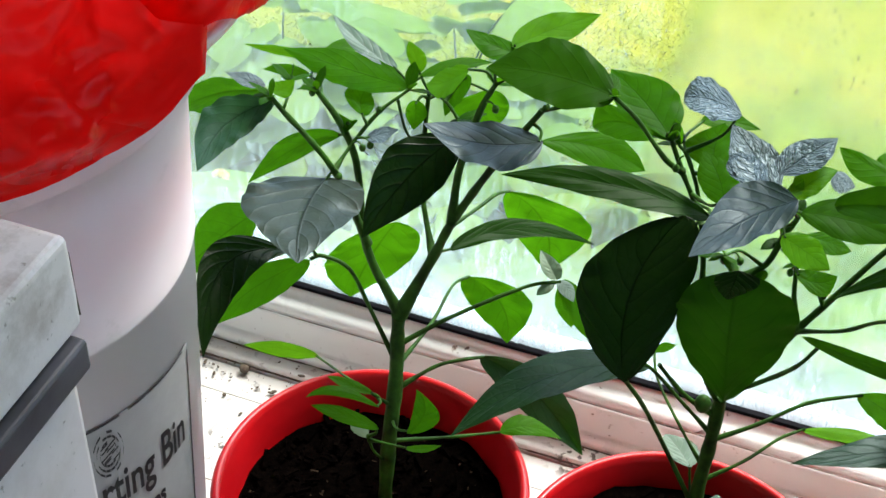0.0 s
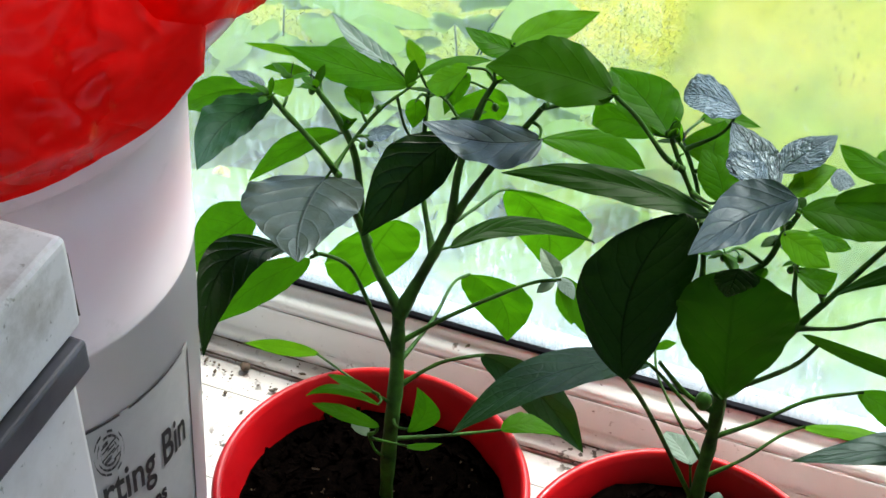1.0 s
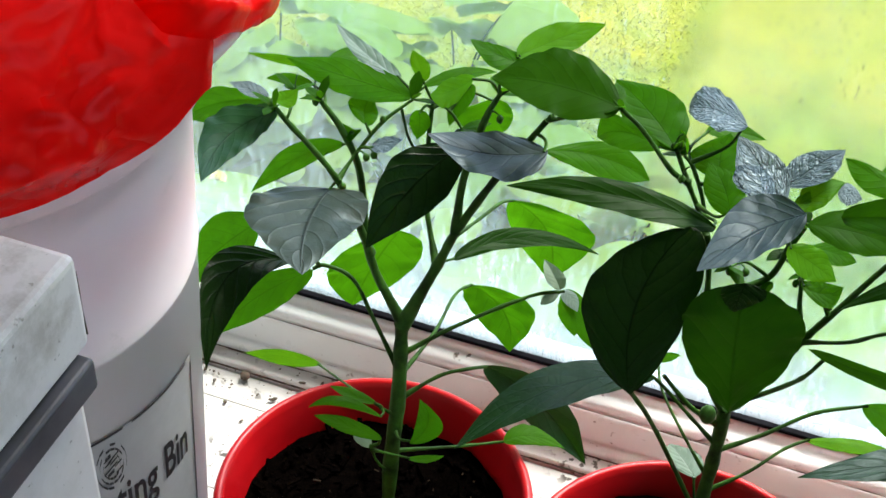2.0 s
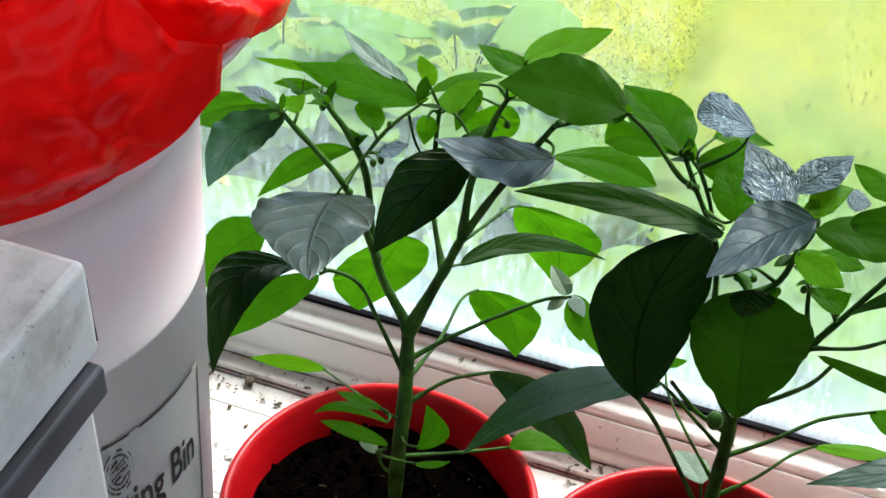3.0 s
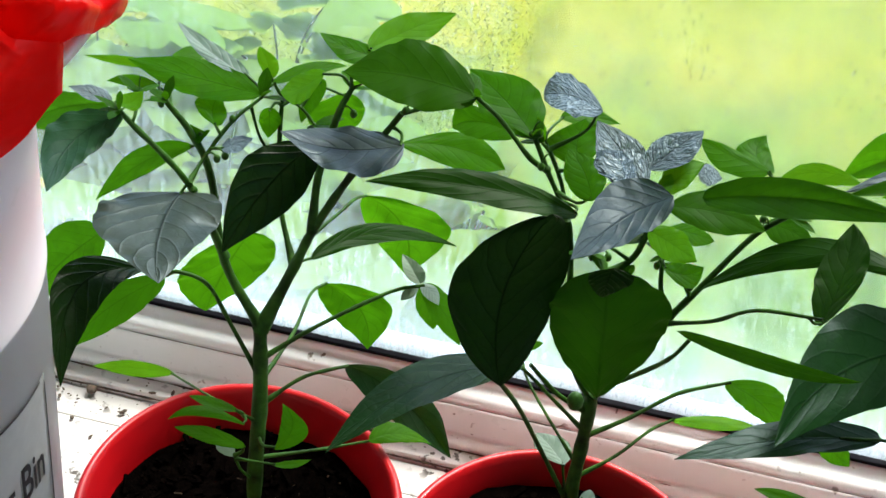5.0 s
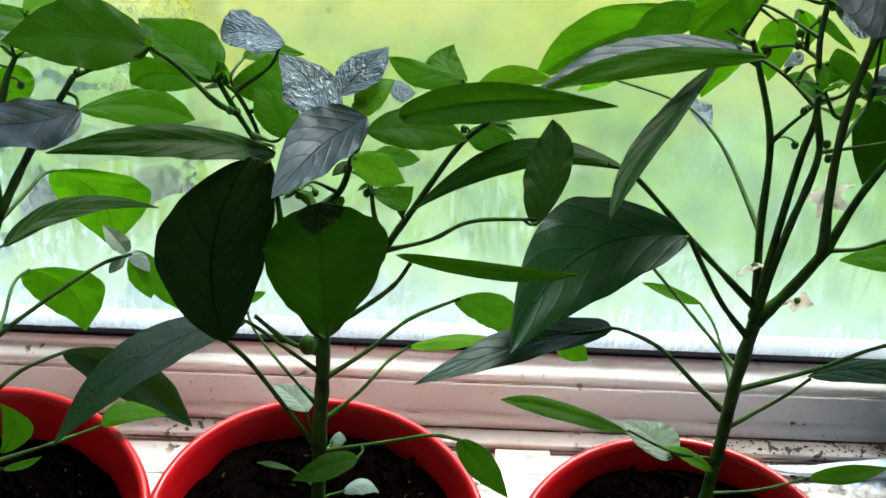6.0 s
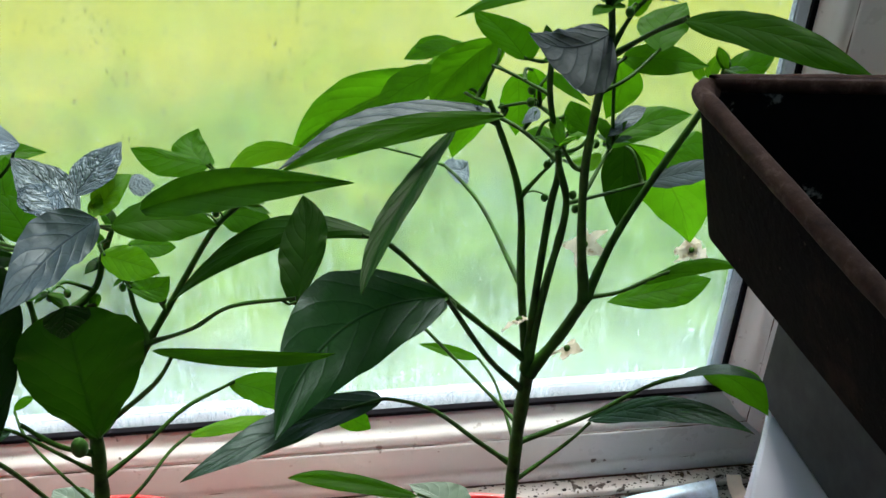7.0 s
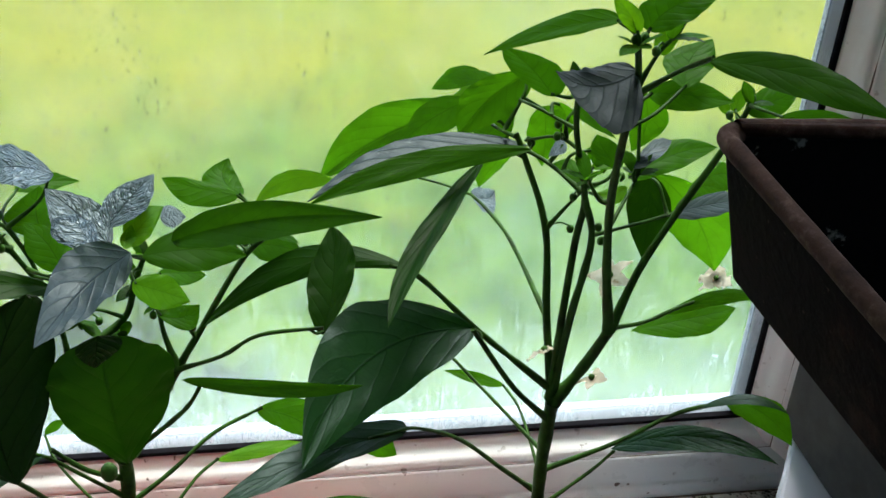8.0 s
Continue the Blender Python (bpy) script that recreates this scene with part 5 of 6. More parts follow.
leaf(P, (0.258, 0.011, 0.403), (0.303, -0.018, 0.422), (0.348, -0.046, 0.448), (0.301, -0.014, 0.424), (0.305, -0.023, 0.420), s=0.4, kind='m')
limb(P, 'petiole', [(0.220, 0.072, 0.282), (0.247, 0.061, 0.319), (0.260, 0.047, 0.348), (0.268, 0.048, 0.364)], 0.00172, 0.00129)
limb(P, 'petiole', [(0.217, 0.058, 0.212), (0.241, 0.072, 0.227), (0.259, 0.090, 0.238), (0.273, 0.101, 0.242)], 0.00138, 0.00103)
leaf(P, (0.272, 0.100, 0.241), (0.300, 0.104, 0.244), (0.328, 0.107, 0.245), (0.299, 0.109, 0.245), (0.300, 0.099, 0.242), kind='y')
limb(P, 'petiole', [(0.218, 0.065, 0.245), (0.245, 0.076, 0.261), (0.271, 0.091, 0.276), (0.302, 0.101, 0.286)], 0.00163, 0.0012)
leaf(P, (0.299, 0.101, 0.285), (0.321, 0.097, 0.279), (0.338, 0.087, 0.267), (0.314, 0.090, 0.276), (0.332, 0.107, 0.283))
limb(P, 'petiole', [(0.218, 0.066, 0.249), (0.195, 0.061, 0.277), (0.175, 0.055, 0.303), (0.163, 0.047, 0.317)], 0.00138, 0.00103)
limb(P, 'petiole', [(0.218, 0.060, 0.222), (0.194, 0.069, 0.250), (0.174, 0.091, 0.260), (0.166, 0.112, 0.262)], 0.00112, 0.00086)
leaf(P, (0.166, 0.112, 0.263), (0.172, 0.116, 0.266), (0.179, 0.118, 0.268), (0.170, 0.118, 0.267), (0.174, 0.113, 0.265))
leaf(P, (0.209, 0.062, 0.218), (0.199, 0.071, 0.221), (0.187, 0.079, 0.224), (0.189, 0.068, 0.220), (0.209, 0.077, 0.223), kind='u')
limb(P, 'petiole', [(0.217, 0.051, 0.185), (0.211, 0.061, 0.202), (0.208, 0.066, 0.214)], 0.00103, 0.00086)
leaf(P, (0.243, 0.038, 0.203), (0.225, 0.031, 0.204), (0.202, 0.020, 0.201), (0.223, 0.038, 0.207), (0.224, 0.021, 0.201), kind='m')
leaf(P, (0.232, 0.085, 0.408), (0.247, 0.086, 0.400), (0.263, 0.086, 0.391), (0.250, 0.095, 0.404), (0.243, 0.076, 0.396), kind='y')
leaf(P, (0.244, 0.088, 0.380), (0.257, 0.087, 0.378), (0.268, 0.092, 0.383), (0.254, 0.094, 0.381), (0.262, 0.079, 0.375))
leaf(P, (0.244, 0.119, 0.385), (0.258, 0.123, 0.381), (0.272, 0.126, 0.376), (0.258, 0.129, 0.383), (0.259, 0.115, 0.378))
leaf(P, (0.174, 0.054, 0.306), (0.124, 0.009, 0.322), (0.079, -0.049, 0.308), (0.111, 0.021, 0.322), (0.131, -0.006, 0.322), s=0.5, kind='q')
limb(P, 'petiole', [(0.218, 0.068, 0.265), (0.197, 0.058, 0.286), (0.178, 0.057, 0.307)], 0.00172, 0.00138)
leaf(P, (0.191, 0.069, 0.422), (0.146, 0.059, 0.435), (0.073, 0.041, 0.437), (0.138, 0.067, 0.440), (0.153, 0.049, 0.431), s=0.4, kind='b')
limb(P, 'petiole', [(0.217, 0.053, 0.190), (0.260, 0.047, 0.209), (0.288, 0.042, 0.223), (0.305, 0.033, 0.230)], 0.00138, 0.00112)
leaf(P, (0.304, 0.033, 0.230), (0.318, 0.023, 0.220), (0.336, 0.008, 0.206), (0.310, 0.018, 0.218), (0.325, 0.028, 0.223), kind='m')
bud(P, (0.203, 0.073, 0.389), 0.0025, 0.008)
bud(P, (0.212, 0.078, 0.387), 0.0025, 0.008)
bud(P, (0.165, 0.094, 0.431), 0.0025, 0.008)
bud(P, (0.160, 0.098, 0.451), 0.0025, 0.008)
bud(P, (0.158, 0.097, 0.449), 0.0025, 0.008)
bud(P, (0.289, 0.115, 0.407), 0.0025, 0.008)
bud(P, (0.296, 0.116, 0.408), 0.0025, 0.008)
bud(P, (0.263, 0.098, 0.360), 0.0025, 0.008)
bud(P, (0.241, 0.095, 0.374), 0.0025, 0.008)
bud(P, (0.209, 0.059, 0.282), 0.006, 0)
leaf(P, (0.2225, 0.088, 0.158), (0.228, 0.0893, 0.160), (0.2335, 0.091, 0.158), (0.228, 0.0935, 0.163), (0.228, 0.0855, 0.156), kind='u')
leaf(P, (0.233, 0.049, 0.155), (0.246, 0.052, 0.161), (0.257, 0.049, 0.155), (0.245, 0.058, 0.158), (0.246, 0.045, 0.158), kind='u')
leaf(P, (0.199, 0.066, 0.155), (0.186, 0.0687, 0.156), (0.174, 0.071, 0.155), (0.186, 0.0712, 0.156), (0.186, 0.066, 0.156), kind='b')
knit(plant_b, 5)

# plant c
P = plant_c
limb(P, 'stem', [(0.464, 0.025, 0.122), (0.471, 0.044, 0.204), (0.473, 0.052, 0.238), (0.473, 0.054, 0.279), (0.475, 0.056, 0.321)], 0.0045, 0.0040)
limb(P, 'branch', [(0.475, 0.056, 0.321), (0.470, 0.075, 0.374), (0.467, 0.090, 0.429), (0.452, 0.098, 0.475), (0.447, 0.103, 0.488)], 0.00258, 0.00155)
limb(P, 'branch', [(0.474, 0.057, 0.323), (0.476, 0.064, 0.370), (0.481, 0.075, 0.430), (0.483, 0.075, 0.462), (0.471, 0.066, 0.512), (0.466, 0.056, 0.545)], 0.00275, 0.00138)
limb(P, 'branch', [(0.475, 0.058, 0.330), (0.481, 0.063, 0.385), (0.489, 0.070, 0.434), (0.483, 0.075, 0.462)], 0.00241, 0.00206)
limb(P, 'branch', [(0.475, 0.056, 0.321), (0.492, 0.060, 0.345), (0.506, 0.062, 0.374)], 0.00361, 0.00327)
limb(P, 'branch', [(0.505, 0.062, 0.372), (0.498, 0.062, 0.419), (0.492, 0.056, 0.473), (0.487, 0.037, 0.528), (0.482, 0.014, 0.578), (0.473, -0.006, 0.612)], 0.00284, 0.00155)
limb(P, 'branch', [(0.506, 0.062, 0.374), (0.521, 0.074, 0.407), (0.539, 0.083, 0.437), (0.566, 0.094, 0.479), (0.580, 0.103, 0.501)], 0.00258, 0.00155)
limb(P, 'branch', [(0.482, 0.016, 0.573), (0.490, 0.014, 0.595), (0.495, 0.013, 0.603)], 0.00129, 0.00086)
limb(P, 'petiole', [(0.483, 0.019, 0.568), (0.499, 0.007, 0.589), (0.509, -0.007, 0.605)], 0.00138, 0.0012)
limb(P, 'branch', [(0.467, 0.090, 0.429), (0.476, 0.088, 0.445), (0.484, 0.085, 0.459)], 0.00129, 0.00086)
limb(P, 'branch', [(0.492, 0.056, 0.473), (0.486, 0.058, 0.474), (0.478, 0.058, 0.488)], 0.00155, 0.00103)
limb(P, 'branch', [(0.494, 0.058, 0.454), (0.510, 0.081, 0.460), (0.518, 0.094, 0.462)], 0.00103, 0.00086)
limb(P, 'petiole', [(0.474, 0.059, 0.329), (0.427, 0.057, 0.381), (0.392, 0.075, 0.411), (0.376, 0.081, 0.415)], 0.00189, 0.00138)
limb(P, 'petiole', [(0.474, 0.056, 0.306), (0.446, 0.041, 0.351), (0.418, 0.037, 0.403)], 0.00189, 0.00155)
limb(P, 'petiole', [(0.473, 0.054, 0.279), (0.446, 0.094, 0.289), (0.420, 0.124, 0.304)], 0.0012, 0.00095)
limb(P, 'petiole', [(0.470, 0.075, 0.374), (0.460, 0.140, 0.378), (0.450, 0.170, 0.380), (0.443, 0.194, 0.375)], 0.00129, 0.00103)
limb(P, 'petiole', [(0.443, 0.194, 0.375), (0.427, 0.217, 0.367), (0.400, 0.241, 0.360)], 0.00086, 0.00077)
limb(P, 'petiole', [(0.473, 0.054, 0.262), (0.519, 0.055, 0.282), (0.557, 0.058, 0.302), (0.590, 0.058, 0.309)], 0.00155, 0.0012)
limb(P, 'petiole', [(0.472, 0.050, 0.229), (0.507, 0.059, 0.252), (0.522, 0.062, 0.267)], 0.00129, 0.00103)
limb(P, 'petiole', [(0.506, 0.062, 0.374), (0.531, 0.076, 0.364), (0.558, 0.093, 0.359), (0.578, 0.101, 0.358)], 0.0012, 0.00103)
limb(P, 'petiole', [(0.488, 0.071, 0.438), (0.519, 0.092, 0.427), (0.553, 0.115, 0.416)], 0.0012, 0.00095)
limb(P, 'petiole', [(0.473, 0.068, 0.502), (0.465, 0.083, 0.499), (0.452, 0.100, 0.485)], 0.00112, 0.00086)
limb(P, 'petiole', [(0.481, 0.074, 0.467), (0.464, 0.090, 0.476), (0.452, 0.105, 0.476)], 0.00146, 0.0012)
limb(P, 'petiole', [(0.470, 0.064, 0.517), (0.451, 0.078, 0.522), (0.444, 0.090, 0.519)], 0.00095, 0.00086)
limb(P, 'petiole', [(0.447, 0.102, 0.486), (0.440, 0.123, 0.478), (0.436, 0.144, 0.471)], 0.00103, 0.00086)
leaf(P, (0.442, 0.197, 0.442), (0.396, 0.223, 0.407), (0.348, 0.237, 0.359), (0.381, 0.239, 0.413), (0.403, 0.209, 0.402))
leaf(P, (0.458, 0.132, 0.509), (0.438, 0.134, 0.491), (0.420, 0.130, 0.467), (0.425, 0.141, 0.493), (0.449, 0.124, 0.488))
leaf(P, (0.433, 0.176, 0.461), (0.414, 0.180, 0.447), (0.395, 0.181, 0.428), (0.409, 0.190, 0.451), (0.420, 0.172, 0.444))
leaf(P, (0.455, 0.106, 0.477), (0.392, 0.099, 0.478), (0.329, 0.071, 0.471), (0.389, 0.114, 0.479), (0.390, 0.089, 0.478), s=0.47, kind='t')
# second blade on the same leaf: the half without painted sheen
leaf(P, (0.455, 0.093, 0.484), (0.391, 0.080, 0.486), (0.329, 0.058, 0.479), (0.386, 0.086, 0.490), (0.389, 0.073, 0.482), s=0.47, kind='m')
leaf(P, (0.463, 0.203, 0.453), (0.444, 0.216, 0.449), (0.426, 0.228, 0.443), (0.445, 0.223, 0.452), (0.444, 0.210, 0.446))
leaf(P, (0.454, 0.192, 0.453), (0.438, 0.202, 0.447), (0.426, 0.208, 0.436), (0.439, 0.208, 0.450), (0.440, 0.196, 0.444), kind='y')
leaf(P, (0.500, 0.075, 0.481), (0.493, 0.082, 0.488), (0.489, 0.089, 0.495), (0.486, 0.082, 0.487), (0.501, 0.083, 0.490))
leaf(P, (0.483, 0.079, 0.467), (0.477, 0.090, 0.471), (0.467, 0.097, 0.469), (0.474, 0.085, 0.468), (0.480, 0.095, 0.473))
leaf(P, (0.509, 0.083, 0.462), (0.501, 0.082, 0.458), (0.490, 0.083, 0.458), (0.501, 0.086, 0.460), (0.502, 0.076, 0.456), kind='y')
leaf(P, (0.574, 0.109, 0.492), (0.577, 0.114, 0.497), (0.583, 0.119, 0.504), (0.573, 0.115, 0.497), (0.581, 0.112, 0.497), kind='y')
leaf(P, (0.571, 0.109, 0.490), (0.569, 0.113, 0.494), (0.569, 0.117, 0.499), (0.565, 0.113, 0.494), (0.572, 0.114, 0.495), kind='y')
leaf(P, (0.464, 0.087, 0.519), (0.469, 0.086, 0.511), (0.471, 0.082, 0.500), (0.464, 0.085, 0.510), (0.475, 0.085, 0.511))
leaf(P, (0.560, 0.121, 0.424), (0.572, 0.127, 0.426), (0.588, 0.125, 0.420), (0.573, 0.133, 0.429), (0.572, 0.119, 0.422))
leaf(P, (0.427, 0.096, 0.475), (0.393, 0.051, 0.461), (0.365, -0.005, 0.447), (0.384, 0.051, 0.460), (0.404, 0.054, 0.466), s=0.42, kind='b')
leaf(P, (0.457, 0.153, 0.439), (0.447, 0.156, 0.425), (0.440, 0.157, 0.409), (0.439, 0.160, 0.426), (0.454, 0.156, 0.426))
leaf(P, (0.471, 0.018, 0.611), (0.448, 0.028, 0.602), (0.412, 0.039, 0.581), (0.451, 0.035, 0.606), (0.447, 0.022, 0.600), s=0.42)
leaf(P, (0.451, 0.048, 0.549), (0.441, 0.059, 0.559), (0.427, 0.068, 0.567), (0.431, 0.058, 0.558), (0.455, 0.058, 0.560))
leaf(P, (0.450, 0.227, 0.447), (0.437, 0.235, 0.438), (0.421, 0.241, 0.426), (0.435, 0.242, 0.442), (0.439, 0.228, 0.435))
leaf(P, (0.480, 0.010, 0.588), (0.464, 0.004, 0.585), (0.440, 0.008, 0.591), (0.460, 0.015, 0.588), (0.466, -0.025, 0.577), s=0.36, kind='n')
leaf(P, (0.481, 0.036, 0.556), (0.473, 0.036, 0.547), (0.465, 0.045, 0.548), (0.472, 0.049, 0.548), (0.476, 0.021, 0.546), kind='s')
leaf(P, (0.473, -0.004, 0.617), (0.468, -0.002, 0.626), (0.460, 0.000, 0.635), (0.463, -0.003, 0.625), (0.473, -0.001, 0.627), kind='y')
leaf(P, (0.480, 0.005, 0.613), (0.492, 0.010, 0.622), (0.513, 0.010, 0.627), (0.481, 0.015, 0.623), (0.498, 0.002, 0.619))
leaf(P, (0.492, 0.013, 0.594), (0.494, 0.017, 0.600), (0.503, 0.023, 0.608), (0.489, 0.019, 0.600), (0.499, 0.016, 0.600), kind='y')
leaf(P, (0.520, 0.050, 0.550), (0.526, 0.067, 0.556), (0.541, 0.080, 0.560), (0.513, 0.070, 0.556), (0.537, 0.062, 0.555), s=0.5)
leaf(P, (0.507, -0.008, 0.604), (0.539, -0.034, 0.612), (0.575, -0.069, 0.609), (0.542, -0.026, 0.616), (0.536, -0.044, 0.607), kind='m')
leaf(P, (0.504, 0.059, 0.542), (0.525, 0.060, 0.539), (0.551, 0.058, 0.535), (0.527, 0.068, 0.543), (0.521, 0.051, 0.535))
leaf(P, (0.518, 0.108, 0.509), (0.522, 0.106, 0.491), (0.515, 0.103, 0.472), (0.512, 0.108, 0.491), (0.534, 0.104, 0.492))
leaf(P, (0.577, 0.102, 0.499), (0.596, 0.110, 0.498), (0.617, 0.122, 0.500), (0.596, 0.120, 0.502), (0.596, 0.101, 0.493))
leaf(P, (0.581, 0.065, 0.519), (0.603, 0.071, 0.515), (0.628, 0.075, 0.509), (0.604, 0.074, 0.517), (0.602, 0.069, 0.514))
leaf(P, (0.515, 0.102, 0.454), (0.544, 0.114, 0.460), (0.573, 0.121, 0.459), (0.542, 0.123, 0.463), (0.545, 0.105, 0.456))
leaf(P, (0.564, 0.194, 0.386), (0.593, 0.190, 0.357), (0.622, 0.198, 0.294), (0.570, 0.187, 0.353), (0.619, 0.185, 0.357))
leaf(P, (0.539, 0.132, 0.433), (0.540, 0.126, 0.410), (0.537, 0.115, 0.381), (0.527, 0.130, 0.410), (0.553, 0.120, 0.409), kind='b')
leaf(P, (0.584, 0.163, 0.401), (0.602, 0.172, 0.400), (0.619, 0.171, 0.387), (0.602, 0.180, 0.403), (0.602, 0.161, 0.395))
leaf(P, (0.478, 0.167, 0.461), (0.480, 0.164, 0.442), (0.479, 0.160, 0.421), (0.469, 0.167, 0.442), (0.493, 0.169, 0.446))
leaf(P, (0.454, 0.153, 0.470), (0.443, 0.150, 0.457), (0.434, 0.150, 0.446), (0.437, 0.158, 0.459), (0.452, 0.144, 0.455))
leaf(P, (0.472, 0.083, 0.517), (0.483, 0.087, 0.508), (0.499, 0.086, 0.494), (0.483, 0.091, 0.510), (0.481, 0.083, 0.506))
leaf(P, (0.486, 0.092, 0.484), (0.492, 0.088, 0.480), (0.494, 0.082, 0.473), (0.487, 0.087, 0.479), (0.499, 0.090, 0.481))
leaf(P, (0.474, 0.096, 0.485), (0.470, 0.095, 0.483), (0.464, 0.092, 0.479), (0.470, 0.100, 0.483), (0.472, 0.089, 0.483), kind='s')
leaf(P, (0.487, 0.085, 0.475), (0.495, 0.085, 0.477), (0.504, 0.083, 0.476), (0.496, 0.089, 0.479), (0.495, 0.082, 0.476), kind='y')
leaf(P, (0.513, 0.089, 0.470), (0.525, 0.102, 0.472), (0.541, 0.112, 0.472), (0.528, 0.111, 0.472), (0.531, 0.097, 0.472), kind='t')
leaf(P, (0.355, 0.196, 0.390), (0.329, 0.208, 0.383), (0.304, 0.209, 0.363), (0.325, 0.214, 0.385), (0.333, 0.200, 0.379), kind='y')
leaf(P, (0.443, 0.194, 0.375), (0.453, 0.195, 0.370), (0.460, 0.201, 0.372), (0.452, 0.205, 0.371), (0.454, 0.178, 0.370), kind='s')
leaf(P, (0.402, 0.241, 0.360), (0.391, 0.245, 0.354), (0.379, 0.245, 0.345), (0.389, 0.245, 0.358), (0.393, 0.245, 0.349))
leaf(P, (0.463, 0.133, 0.260), (0.444, 0.139, 0.263), (0.424, 0.144, 0.266), (0.445, 0.142, 0.265), (0.445, 0.134, 0.261))
limb(P, 'petiole', [(0.473, 0.053, 0.258), (0.470, 0.106, 0.261), (0.463, 0.133, 0.260)], 0.00103, 0.00086)
leaf(P, (0.362, 0.091, 0.266), (0.374, 0.088, 0.258), (0.386, 0.086, 0.250), (0.369, 0.083, 0.255), (0.380, 0.093, 0.261))
leaf(P, (0.587, 0.059, 0.309), (0.608, 0.052, 0.305), (0.626, 0.035, 0.290), (0.601, 0.044, 0.302), (0.620, 0.056, 0.308))
leaf(P, (0.570, 0.055, 0.309), (0.597, 0.053, 0.316), (0.622, 0.041, 0.312), (0.598, 0.057, 0.316), (0.596, 0.048, 0.316), kind='d')
leaf(P, (0.520, 0.063, 0.268), (0.564, 0.048, 0.291), (0.612, 0.019, 0.292), (0.566, 0.056, 0.292), (0.563, 0.035, 0.291), kind='q')
leaf(P, (0.544, 0.130, 0.306), (0.589, 0.137, 0.308), (0.619, 0.144, 0.308), (0.588, 0.147, 0.312), (0.590, 0.124, 0.303), s=0.6)
leaf(P, (0.553, 0.098, 0.349), (0.582, 0.094, 0.365), (0.609, 0.081, 0.372), (0.583, 0.098, 0.367), (0.585, 0.089, 0.363))
leaf(P, (0.550, 0.115, 0.415), (0.572, 0.108, 0.427), (0.595, 0.098, 0.436), (0.575, 0.118, 0.427), (0.569, 0.097, 0.426), kind='t')
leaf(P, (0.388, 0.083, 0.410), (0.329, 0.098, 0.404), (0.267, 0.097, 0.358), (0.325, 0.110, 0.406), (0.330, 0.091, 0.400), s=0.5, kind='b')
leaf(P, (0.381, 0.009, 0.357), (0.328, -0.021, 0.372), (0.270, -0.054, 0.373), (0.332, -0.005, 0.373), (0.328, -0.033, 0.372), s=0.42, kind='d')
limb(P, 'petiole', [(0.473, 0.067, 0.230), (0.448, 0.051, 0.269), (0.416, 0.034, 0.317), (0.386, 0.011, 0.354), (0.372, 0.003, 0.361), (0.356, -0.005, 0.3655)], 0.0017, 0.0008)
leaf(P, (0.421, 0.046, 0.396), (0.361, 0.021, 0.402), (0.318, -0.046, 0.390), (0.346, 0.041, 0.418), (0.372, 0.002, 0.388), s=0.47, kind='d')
leaf(P, (0.413, 0.054, 0.219), (0.367, 0.068, 0.223), (0.332, 0.075, 0.222), (0.367, 0.074, 0.225), (0.366, 0.061, 0.221), kind='m')
limb(P, 'petiole', [(0.471, 0.045, 0.206), (0.441, 0.043, 0.215), (0.413, 0.055, 0.220)], 0.00112, 0.00095)
leaf(P, (0.441, 0.041, 0.209), (0.428, 0.054, 0.214), (0.409, 0.066, 0.217), (0.443, 0.060, 0.218), (0.422, 0.048, 0.211), kind='u')
leaf(P, (0.542, 0.060, 0.173), (0.569, 0.067, 0.170), (0.601, 0.075, 0.169), (0.568, 0.073, 0.172), (0.571, 0.060, 0.168), kind='m')
limb(P, 'petiole', [(0.469, 0.039, 0.179), (0.503, 0.044, 0.178), (0.542, 0.060, 0.173)], 0.00112, 0.00095)
leaf(P, (0.468, 0.035, 0.207), (0.454, 0.041, 0.211), (0.438, 0.047, 0.215), (0.454, 0.046, 0.213), (0.454, 0.036, 0.210), kind='y')
bud(P, (0.483, 0.095, 0.424), 0.0025, 0.008)
bud(P, (0.455, 0.099, 0.484), 0.0025, 0.008)
bud(P, (0.464, 0.079, 0.510), 0.0025, 0.008)
bud(P, (0.463, 0.075, 0.505), 0.0025, 0.008)
bud(P, (0.492, 0.071, 0.444), 0.0025, 0.008)
bud(P, (0.493, 0.066, 0.438), 0.0025, 0.008)
bud(P, (0.472, -0.004, 0.614), 0.0025, 0.008)
bud(P, (0.477, -0.001, 0.613), 0.0025, 0.008)
bud(P, (0.486, 0.006, 0.601), 0.0025, 0.008)
bud(P, (0.568, 0.101, 0.496), 0.0025, 0.008)
bud(P, (0.468, 0.054, 0.543), 0.0025, 0.008)
bud(P, (0.501, 0.072, 0.478), 0.0025, 0.008)
bud(P, (0.479, 0.084, 0.456), 0.0025, 0.008)
bud(P, (0.581, 0.105, 0.504), 0.0025, 0.008)
flower(P, (0.512, 0.097, 0.385), 0.0165)
flower(P, (0.468, 0.063, 0.359), 0.013, 5, (0.35, 0.85, -0.35), 0.25)
flower(P, (0.503, 0.073, 0.323), 0.013, 4, (0.2, 0.9, 0.3), 0.35)
flower(P, (0.634, 0.220, 0.268), 0.021, 11, (0.0, 0.5, 0.85), 0.4)
knit(plant_c, 6)

